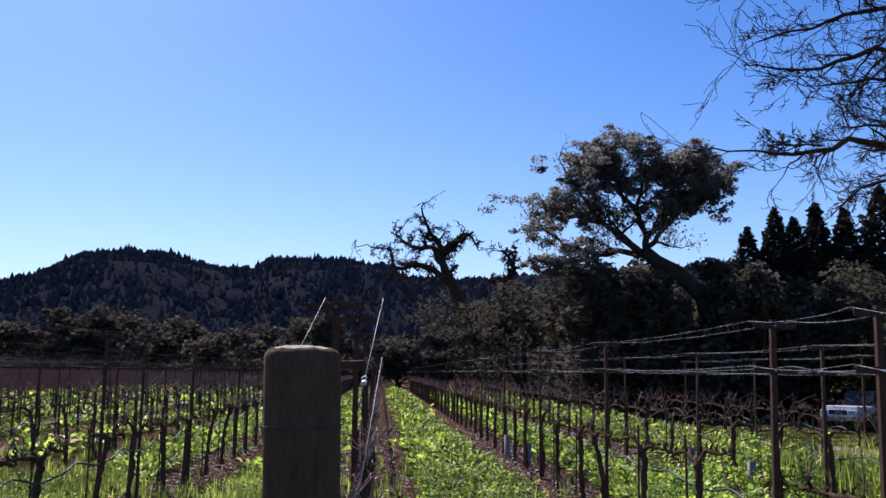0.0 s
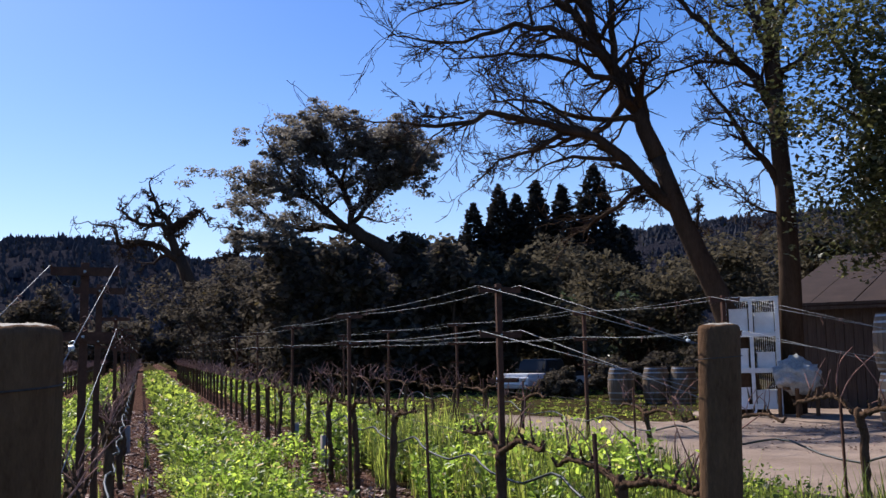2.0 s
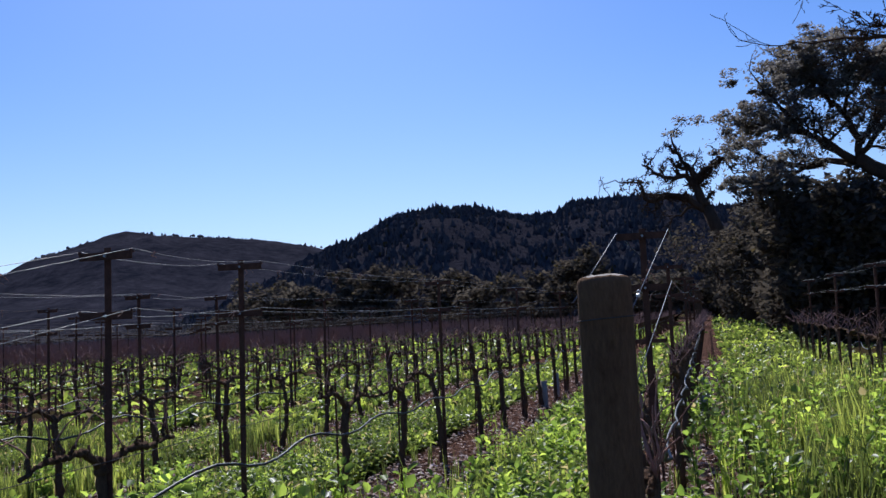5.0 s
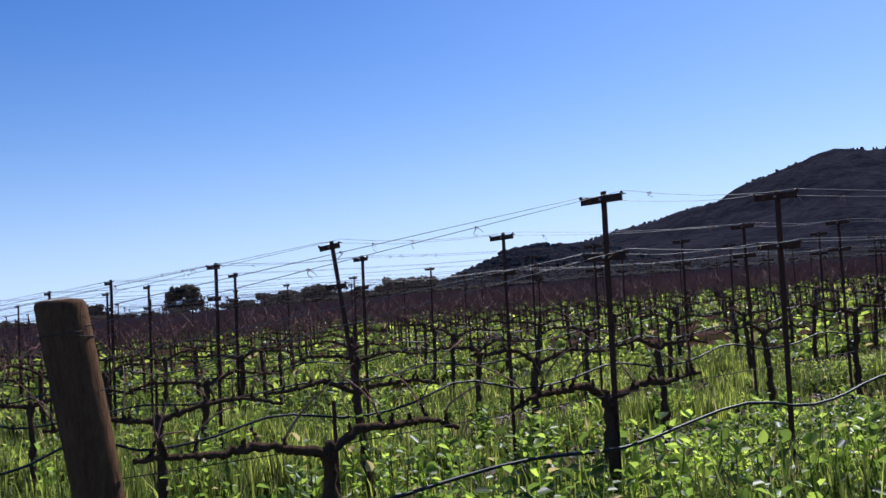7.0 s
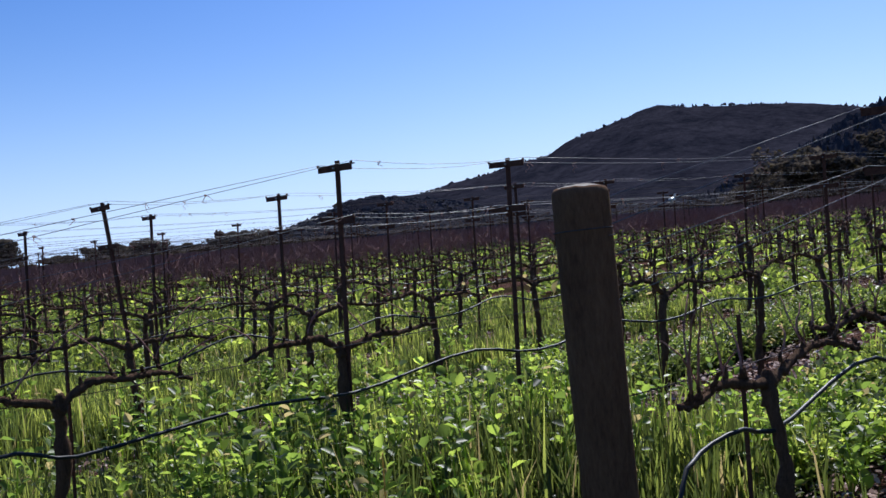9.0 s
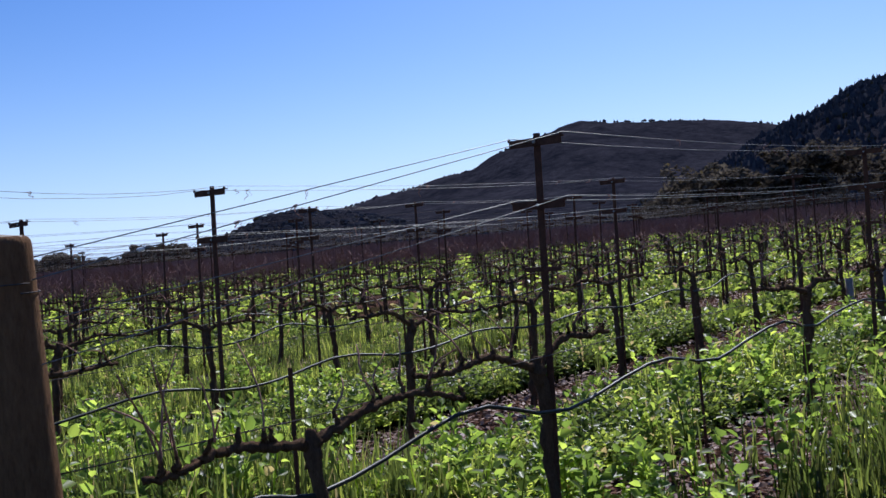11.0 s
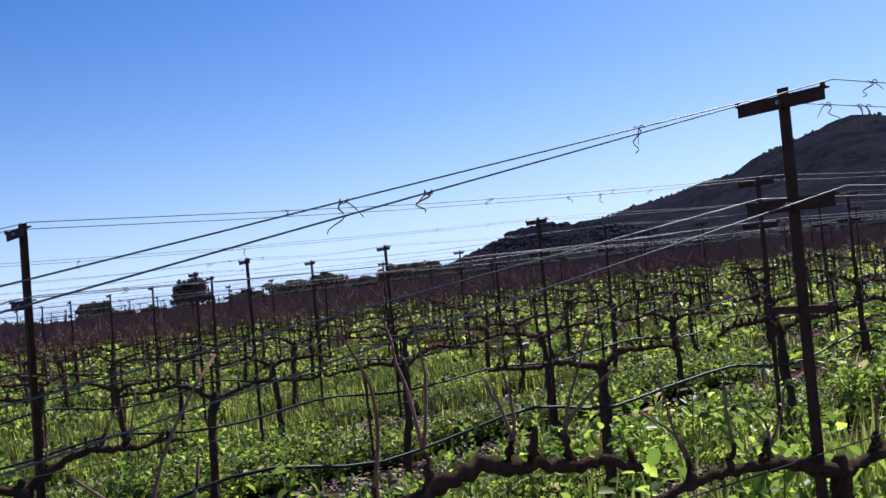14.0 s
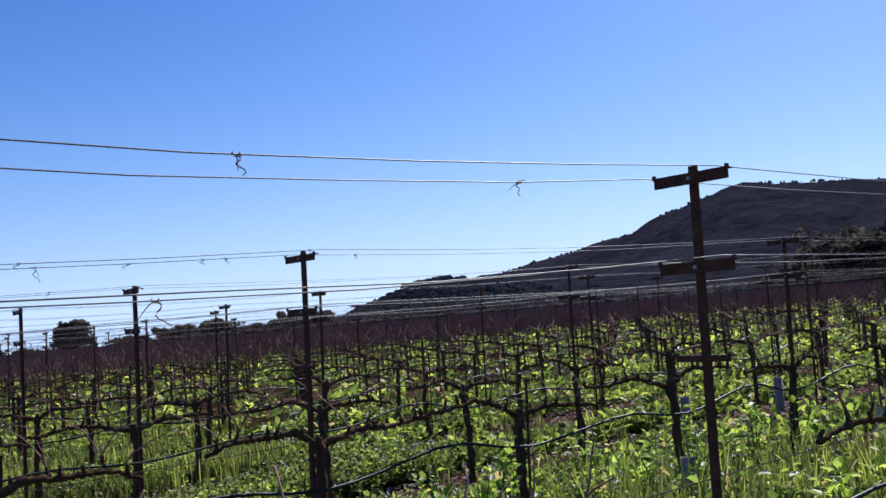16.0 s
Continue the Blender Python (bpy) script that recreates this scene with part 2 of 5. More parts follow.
# board colour raised as well, for the same veiling haze
M_SHED = surface("dark_shed_board", (0.050, 0.036, 0.030), (0.11, 0.082, 0.068), 3, 40, 0.9, stretch=(8, 8, 0.6), spec=0.1)
M_ROOF = surface("brown_roof_sheet", (0.028, 0.018, 0.014), (0.055, 0.035, 0.028), 2, 30, 0.8, spec=0.1)
_g = Nodes("window_glass")
M_GLASS = _g.done((0.015, 0.017, 0.02), 0.3, 0.0, 0.25)

# ---------------------------------------------------------------- mesh helpers


def mesh_object(name, verts, faces, material, smooth=False):
    me = bpy.data.meshes.new(name)
    me.from_pydata(verts if isinstance(verts, list) else verts.tolist(), [], faces if isinstance(faces, list) else faces.tolist())
    me.materials.append(material)
    if smooth:
        me.polygons.foreach_set("use_smooth", [True] * len(me.polygons))
    me.update()
    return new(name, me)


def part(name, bm, material, parent, label="", smooth=False):
    """Links a bmesh as one mesh under its thing."""
    me = bpy.data.meshes.new(name)
    bm.to_mesh(me)
    bm.free()
    me.materials.append(material)
    if smooth:
        me.polygons.foreach_set("use_smooth", [True] * len(me.polygons))
    ob = new(name, me)
    ob.parent = parent
    if label:
        tagged(ob, label)
    return ob


def thing(name, label, category, place=(0, 0, 0), turn=0.0, group="", kind=""):
    e = new(name)
    e.empty_display_size = 0.1
    e.matrix_basis = pose(*place, 0, 0, turn)
    return tagged(e, label, category, group, kind)


def box(bm, cx, cy, cz, sx, sy, sz, bevel=0.0, m=None):
    """A box by its centre and sizes, its edges worn by bevel."""
    r = bmesh.ops.create_cube(bm, size=1.0)
    vs = r["verts"]
    bmesh.ops.scale(bm, vec=(sx, sy, sz), verts=vs)
    if bevel:
        es = list({e for v in vs for e in v.link_edges})
        q = bmesh.ops.bevel(bm, geom=es, offset=bevel, segments=2, affect='EDGES', profile=0.6)
        vs = list({v for f in q["faces"] for v in f.verts} | {v for v in vs if v.is_valid})
    bmesh.ops.translate(bm, vec=(cx, cy, cz), verts=vs)
    if m is not None:
        bmesh.ops.transform(bm, matrix=m, verts=vs)
    return vs


class Soup:
    """Collects tubes and leaves as plain arrays, for one mesh."""

    def __init__(self):
        self.v, self.f, self.n = [], [], 0

    def tube(self, pts, radii, sides=6, cap=True):
        pts = np.asarray(pts, float)
        k = len(pts)
        if np.isscalar(radii):
            radii = np.full(k, radii)
        d = np.gradient(pts, axis=0)
        d /= np.linalg.norm(d, axis=1, keepdims=True) + 1e-9
        ref = np.where(np.abs(d[:, 2:3]) > 0.9, np.array([[1.0, 0, 0]]), np.array([[0, 0, 1.0]]))
        a = np.cross(d, ref)
        a /= np.linalg.norm(a, axis=1, keepdims=True) + 1e-9
        b = np.cross(d, a)
        ang = np.linspace(0, 2 * np.pi, sides, endpoint=False)
        ring = pts[:, None] + np.asarray(radii)[:, None, None] * (np.cos(ang)[None, :, None] * a[:, None] + np.sin(ang)[None, :, None] * b[:, None])
        self.v.append(ring.reshape(-1, 3))
        for i in range(k - 1):
            o = self.n + i * sides
            for j in range(sides):
                j2 = (j + 1) % sides
                self.f.append((o + j, o + j2, o + sides + j2, o + sides + j))
        if cap:
            self.f.append(tuple(self.n + j for j in range(sides))[::-1])
            self.f.append(tuple(self.n + (k - 1) * sides + j for j in range(sides)))
        self.n += k * sides

    def sticks(self, a, b, ra, rb):
        """Many straight three-sided twigs at once, from points a to points b."""
        a, b = np.asarray(a, float), np.asarray(b, float)
        n = len(a)
        d = b - a
        d /= np.linalg.norm(d, axis=1, keepdims=True) + 1e-9
        u = np.cross(d, np.array([[0.31, 0.95, 0.0]]))
        u /= np.linalg.norm(u, axis=1, keepdims=True) + 1e-9
        w = np.cross(d, u)
        ang = np.arange(3) * 2 * np.pi / 3
        ring = np.cos(ang)[None, :, None] * u[:, None] + np.sin(ang)[None, :, None] * w[:, None]
        ra, rb = np.broadcast_to(ra, (n,))[:, None, None], np.broadcast_to(rb, (n,))[:, None, None]
        self.v.append(np.concatenate([a[:, None] + ring * ra, b[:, None] + ring * rb], 1).reshape(-1, 3))
        per = np.array([(0, 1, 4, 3), (1, 2, 5, 4), (2, 0, 3, 5)])
        self.f.extend((self.n + np.arange(n)[:, None, None] * 6 + per).reshape(-1, 4).tolist())
        self.n += 6 * n

    def raw(self, verts, faces):
        verts = np.asarray(verts, float).reshape(-1, 3)
        self.v.append(verts)
        self.f.extend(tuple(int(i) + self.n for i in f) for f in faces)
        self.n += len(verts)

    def mesh(self, name, material, smooth=True):
        return mesh_object(name, np.concatenate(self.v), self.f, material, smooth)

    def under(self, name, material, parent, label="", smooth=True):
        ob = self.mesh(name, material, smooth)
        ob.parent = parent
        if label:
            tagged(ob, label)
        return ob


def quads_object(name, corners, material, fold=None):
    """Many loose four-cornered leaves, one mesh: corners is (n, 4, 3)."""
    n = len(corners)
    v = corners.reshape(-1, 3)
    me = bpy.data.meshes.new(name)
    me.vertices.add(len(v))
    me.vertices.foreach_set("co", v.astype(np.float32).ravel())
    me.loops.add(4 * n)
    me.loops.foreach_set("vertex_index", np.arange(4 * n, dtype=np.int32))
    me.polygons.add(n)
    me.polygons.foreach_set("loop_start", np.arange(0, 4 * n, 4, dtype=np.int32))
    me.polygons.foreach_set("loop_total", np.full(n, 4, dtype=np.int32))
    me.materials.append(material)
    me.update(calc_edges=True)
    me.validate()
    return new(name, me)


def leaf_quads(rng, centres, size, droop=0.3, spread=1.0, slim=0.55):
    """Diamond leaves at the given centres, turned every way."""
    n = len(centres)
    az = rng.uniform(0, 2 * np.pi, n)
    el = rng.normal(0.15, 0.5, n) * spread - droop * 0.2
    d = np.stack([np.cos(az) * np.cos(el), np.sin(az) * np.cos(el), np.sin(el)], 1)
    up = rng.normal(0, 1, (n, 3)) * 0.45 + np.array([0, 0, 1.0])
    s = np.cross(d, up)
    s /= np.linalg.norm(s, axis=1, keepdims=True) + 1e-9
    L = (np.asarray(size) * rng.uniform(0.6, 1.35, n))[:, None]
    w = L * slim * rng.uniform(0.7, 1.2, n)[:, None] * 0.5
    a = centres - d * L * 0.5
    mid = centres + d * L * 0.08
    return np.stack([a, mid + s * w, centres + d * L * 0.5 - np.array([0, 0, 1.0]) * L * 0.1 * droop, mid - s * w], 1)

# ---------------------------------------------------------------- ground and hills


def smooth01(a):
    a = np.clip(a, 0, 1)
    return a * a * (3 - 2 * a)


def make_ground():
    near = np.arange(-30, 30.1, 0.5)
    far = np.array([35, 42, 55, 75, 100, 150, 240, 400, 700, 1200, 2200, 3800.0])
    ax = np.concatenate([-far[::-1], near, far])
    xx, yy = np.meshgrid(ax, ax, indexing="ij")
    zz = np.zeros_like(xx)
    for i in range(xx.shape[0]):
        for j in range(xx.shape[1]):
            if abs(xx[i, j]) < 31 and abs(yy[i, j]) < 31:
                zz[i, j] = 0.05 * noise.noise(Vector((xx[i, j] * 0.6, yy[i, j] * 0.6, 0.3))) - 0.01
    n = len(ax)
    v = np.stack([xx, yy, zz], -1).reshape(-1, 3)
    f = [(i * n + j, (i + 1) * n + j, (i + 1) * n + j + 1, i * n + j + 1) for i in range(n - 1) for j in range(n - 1)]
    return tagged(mesh_object("ground", v, f, M_GROUND, True), "level vineyard ground with green lanes and mulched soil strips", "ground", kind="structure")


def make_track():
    """The pale dirt track beyond the last row, with a ragged edge."""
    edge = [(9.15, 3.0), (8.95, 8.0), (9.05, 12.6), (9.3, 17.0), (9.7, 20.6), (10.1, 20.2), (11.3, 17.0), (12.2, 15.6), (13.2, 15.9), (14.2, 17.9), (16.6, 17.6), (22, 13.6), (30, 7), (40, 0), (40, -14), (14, -14), (10.6, -6), (9.8, -1)]
    pts = []
    for i, a in enumerate(edge):
        b = edge[(i + 1) % len(edge)]
        m = max(2, int(math.dist(a, b) / 0.35))
        for k in range(m):
            t = k / m
            x, y = a[0] + (b[0] - a[0]) * t, a[1] + (b[1] - a[1]) * t
            w = 0.35 * noise.noise(Vector((x * 1.1, y * 1.1, 4.0))) + 0.15 * noise.noise(Vector((x * 4, y * 4, 1.0)))
            pts.append((x + w, y + w))
    bm = bmesh.new()
    top = [bm.verts.new((x, y, 0.055)) for x, y in pts]
    bm.faces.new(top)
    low = [bm.verts.new((x, y, -0.08)) for x, y in pts]
    for i in range(len(pts)):
        j = (i + 1) % len(pts)
        bm.faces.new((top[j], top[i], low[i], low[j]))
    bmesh.ops.recalc_face_normals(bm, faces=bm.faces)
    me = bpy.data.meshes.new("dirt_track")
    bm.to_mesh(me)
    bm.free()
    me.materials.append(M_DIRT)
    return tagged(new("road", me), "pale dry dirt farm track beside the last row", "road", kind="structure")


HUB = (3.0, 0.0, 1.5)


def hub_point(az, dist, z):
    a = radians(az)
    return (HUB[0] - dist * math.sin(a), HUB[1] + dist * math.cos(a), z)


def hill(name, label, profile, ridge, foot, material, rough, step=0.4, lines=26):
    """A hill whose ridge stands at the profile's angles (azimuth, height in degrees) seen from the field."""
    az = np.arange(min(p[0] for p in profile), max(p[0] for p in profile) + 0.01, step)
    pr = sorted(profile)
    el = np.interp(az, [p[0] for p in pr], [p[1] for p in pr])
    v, f = [], []
    for i, (a, e) in enumerate(zip(az, el)):
        h = max(0.0, HUB[2] + ridge * math.tan(radians(e)))
        for j in range(lines):
            s = j / (lines - 1)
            dist = foot + (ridge * 1.25 - foot) * s
            up = (dist - foot) / (ridge - foot)
            z = h * float(smooth01(up) if up < 1 else 1 - 0.45 * (up - 1) ** 1.3 * 3)
            p = hub_point(a, dist, 0)
            k = min(1.0, up * 1.5)
            z += rough * k * (noise.fractal(Vector((p[0], p[1], 7)) / (ridge * 0.05), 0.9, 2.1, 4)) * (0.5 if 0.9 < up < 1.1 else 1.0)
            v.append((p[0], p[1], z - 2.0 * (1 - min(1, up * 4)) - 0.5))
    for i in range(len(az) - 1):
        for j in range(lines - 1):
            o = i * lines + j
            f.append((o, o + 1, o + lines + 1, o + lines))
    return tagged(mesh_object(name, v, f, material, True), label, "hill", kind="structure"), (az, el)


ground = make_ground()
road = make_track()
MOUNTAIN = [(8, 2.2), (14, 3.6), (20.4, 4.3), (24.6, 4.9), (27.7, 5.27), (30.4, 5.5), (32, 5.48), (33.2, 5.2), (34.7, 4.83), (36.3, 4.28), (37.9, 3.53), (39.5, 3.25), (42.7, 2.58), (46, 1.95), (49, 1.3), (53, 0.6), (58, 0.3), (64, 0.1)]
FOREST = [(30, 0.2), (26, 1.6), (22, 3.5), (20.3, 4.25), (19.5, 4.5), (18.2, 5.0), (17.0, 5.6), (15.4, 5.98), (14.0, 6.1), (12.4, 5.92), (10.6, 5.6), (9.5, 5.4), (7.8, 5.25), (7.45, 5.6), (6.8, 5.85), (5.6, 6.0), (4, 5.9), (2.7, 5.95), (0.8, 5.7), (-0.3, 5.6), (-0.8, 5.05), (-2.7, 4.95), (-5.8, 5.0), (-10, 5.4), (-16, 5.7), (-20, 5.8), (-26, 6.0), (-32, 6.4), (-36, 6.6), (-45, 6.4), (-62, 5.0)]
KNOLL = [(55.5, 0.0), (53.8, 0.1), (52.7, 0.65), (51, 1.35), (48.8, 2.1), (47.5, 2.15), (46.2, 2.05), (45, 1.9), (43, 1.5), (40, 0.7), (37, 0.1)]
hill("hill_far", "long rounded mountain ridge covered with dark chaparral, tinted with haze", MOUNTAIN, 900, 430, M_CHAPARRAL, 5.0)
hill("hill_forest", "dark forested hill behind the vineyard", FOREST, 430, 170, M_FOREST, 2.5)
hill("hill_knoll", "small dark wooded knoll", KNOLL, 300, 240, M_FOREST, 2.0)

# ---------------------------------------------------------------- trees


def leaf_cloud(rng, n, centre, radii, hollow=0.45):
    d = rng.normal(0, 1, (n, 3))
    d /= np.linalg.norm(d, axis=1, keepdims=True)
    r = rng.uniform(hollow, 1.0, n) ** 0.6
    return np.asarray(centre) + d * r[:, None] * np.asarray(radii)


def leafy_tree(name, label, place, height, width, seed, material=None, leaves=2600, size=0.28, trunk=None, base=0.25, clumps=9, slim=0.6):
    """A broad tree: tapered trunk, limbs to each clump and a crown of small leaves with gaps."""
    rng = np.random.default_rng(seed)
    t = thing(name, label, "tree", place)
    s = Soup()
    th = height * base
    r0 = trunk or height * 0.03
    bend = rng.normal(0, 0.05 * height, 2)
    top = np.array([bend[0], bend[1], th])
    s.tube([(0, 0, -0.15), (bend[0] * 0.3, bend[1] * 0.3, th * 0.4), top], [r0 * 1.25, r0, r0 * 0.8], 8)
    cen, quads = [], []
    for i in range(clumps):
        a = 2 * math.pi * (i / clumps) + rng.uniform(-0.4, 0.4)
        rr = width * 0.5 * rng.uniform(0.15, 0.72)
        z = th + (height - th) * rng.uniform(0.12, 0.86) * (1.0 - 0.35 * rr / (width * 0.5))
        c = np.array([math.cos(a) * rr, math.sin(a) * rr, z])
        rad = np.array([width * rng.uniform(0.16, 0.27), width * rng.uniform(0.16, 0.27), (height - th) * rng.uniform(0.13, 0.24)])
        cen.append(c)
        mid = top * 0.4 + c * 0.6 + rng.normal(0, 0.04 * width, 3)
        lb = Soup()
        lb.tube([top * 0.95, mid * 0.6 + top * 0.4, mid, c], [r0 * 0.6, r0 * 0.4, r0 * 0.25, r0 * 0.1], 5)
        lb.under("limb", M_TREE_BARK, t)
        m = leaves // clumps
        # several sub-clumps give the uneven outline
        sub = leaf_cloud(rng, 7, c, rad * 0.75, 0.5)
        pts = np.concatenate([leaf_cloud(rng, m // 7 + 1, q, rad * rng.uniform(0.35, 0.6), 0.2) for q in sub])
        quads.append(pts)
    pts = np.concatenate(quads)
    s.under("trunk", M_TREE_BARK, t)
    crown = quads_object("crown", leaf_quads(rng, pts, size, 0.4, 1.0, slim), material or M_DARK_LEAF)
    crown.parent = t
    return t


def conifer(name, label, place, height, width, seed, whorls=52, material=None):
    """A narrow conifer: tiers of drooping needle sprays round a straight trunk."""
    rng = np.random.default_rng(seed)
    t = thing(name, label, "tree", place)
    s = Soup()
    s.tube([(0, 0, -0.2), (0, 0, height * 0.5), (0, 0, height * 0.985)], [height * 0.018, height * 0.011, 0.02], 7)
    s.under("trunk", M_TREE_BARK, t)
    pts, sz = [], []
    for i in range(whorls):
        u = (i + 0.5) / whorls
        z = height * (0.06 + 0.93 * u)
        r = width * 0.56 * (1 - u) ** 0.66 * rng.uniform(0.7, 1.15) + 0.06
        m = int(60 + 300 * (1 - u))
        a = rng.uniform(0, 2 * np.pi, m)
        q = rng.uniform(0.25, 1.0, m) ** 0.7
        pts.append(np.stack([np.cos(a) * r * q, np.sin(a) * r * q, z - 0.25 * r * q + rng.normal(0, 0.01 * height, m)], 1))
        sz.append(np.full(m, 0.34 + 0.26 * (1 - u)) * height / 11)
    pts = np.concatenate(pts)
    crown = quads_object("crown", leaf_quads(rng, pts, np.concatenate(sz), 0.9, 0.8, 0.5), material or M_CONIFER)
    crown.parent = t
    return t


def grow(s, rng, p, d, length, radius, depth, bend=0.22, lift=0.08, tips=None, split=(2, 4), keep=0.72, fork=0.75, twig=0.0075):
    """One limb and, from it, its branches and twigs."""
    k = 5 if depth > 1 else 4
    pts = [np.array(p, float)]
    d = np.array(d, float)
    d /= np.linalg.norm(d)
    for i in range(k):
        d = d + rng.normal(0, bend, 3) + np.array([0, 0, lift])
        d /= np.linalg.norm(d)
        pts.append(pts[-1] + d * length / k)
    rad = np.maximum(np.linspace(radius, radius * 0.45 if depth else radius * 0.25, k + 1), twig)
    s.tube(pts, rad, 7 if radius > 0.08 else 5 if radius > 0.03 else 3, cap=False)
    if tips is not None and depth <= 1:
        tips.extend(pts[1:])
    if depth == 0:
        return
    m = rng.integers(split[0], split[1] + 1)
    for i in range(m):
        at = rng.uniform(0.25, 0.95)
        idx = min(k - 1, int(at * k))
        q = pts[idx] + (pts[idx + 1] - pts[idx]) * (at * k - idx)
        nd = d + rng.normal(0, fork, 3)
        grow(s, rng, q, nd, length * keep * rng.uniform(0.6, 1.1), radius * (0.62 - 0.25 * at) * rng.uniform(0.8, 1.1), depth - 1, bend, lift, tips, split, keep, fork, twig)
    grow(s, rng, pts[-1], d, length * keep, radius * 0.45, depth - 1, bend, lift, tips, split, keep, fork, twig)


def limbs_tree(name, label, place, trunk_pts, trunk_radii, limbs, seed, depth=3, category="tree", bend=0.22, lift=0.06, leaf=None, leaves=0, size=0.2, split=(2, 4), fork=0.75, sub_len=0.42, every=0.16, spread=0.5, twig=0.0075, tufts=(9, 120, 0.6)):
    """A tree with its main limbs laid along given ways, twigs grown from them, and leaves at the twigs if any."""
    rng = np.random.default_rng(seed)
    t = thing(name, label, category, place)
    s = Soup()
    s.tube(trunk_pts, trunk_radii, 12)
    tips = []
    for n, (way, r) in enumerate(limbs):
        b = Soup()
        way = np.asarray(way, float)
        seg = np.linalg.norm(np.diff(way, axis=0), axis=1)
        total = seg.sum()
        u = np.concatenate([[0], np.cumsum(seg)]) / total
        m = max(6, int(total / 0.35))
        uu = np.linspace(0, 1, m)
        line = np.stack([np.interp(uu, u, way[:, i]) for i in range(3)], 1)
        line[1:-1] += rng.normal(0, 0.018 * total ** 0.5, (m - 2, 3))
        rad = r * (1 - 0.82 * uu)
        b.tube(line, rad, 8)
        q = 0.14
        while q < 1.0:
            i = min(m - 2, int(q * (m - 1)))
            d = line[i + 1] - line[i]
            d = d / np.linalg.norm(d) + rng.normal(0, fork, 3) + np.array([0, 0, lift * 2])
            grow(b, rng, line[i], d, total * sub_len * (1.1 - 0.6 * q) * rng.uniform(0.5, 1.1), rad[i] * 0.55, depth - 1, bend, lift, tips, split, 0.66, fork, twig)
            q += every * rng.uniform(0.6, 1.4)
        grow(b, rng, line[-1], line[-1] - line[-2], total * 0.25, rad[-1], max(1, depth - 2), bend, lift, tips, split, 0.66, fork, twig)
        b.under("limb", M_TREE_BARK, t)
    s.under("trunk", M_TREE_BARK, t)
    if leaf is not None and tips:
        tp = np.array(tips)
        pick = [tp[rng.integers(0, len(tp), leaves)] + rng.normal(0, spread, (leaves, 3)) * np.array([1, 1, 0.6])]
        count, each, radius = tufts
        for way, r in limbs:
            way = np.asarray(way, float)
            u = np.linspace(0, 1, len(way))
            for i in range(count):
                q = rng.uniform(0.42, 1.06)
                c = np.array([np.interp(min(q, 1.0), u, way[:, a]) for a in range(3)]) + rng.normal(0, 0.62, 3) * np.array([1, 1.5, 0.7]) * q
                for j in range(3):
                    pick.append(leaf_cloud(rng, each // 3, c + rng.normal(0, radius * 0.5, 3), np.array([1.0, 1.0, 0.55]) * radius * rng.uniform(0.35, 0.75), 0.1))
        crown = quads_object("crown", leaf_quads(rng, np.concatenate(pick), size, 0.4, 1.0, 0.6), leaf)
        crown.parent = t
    return t


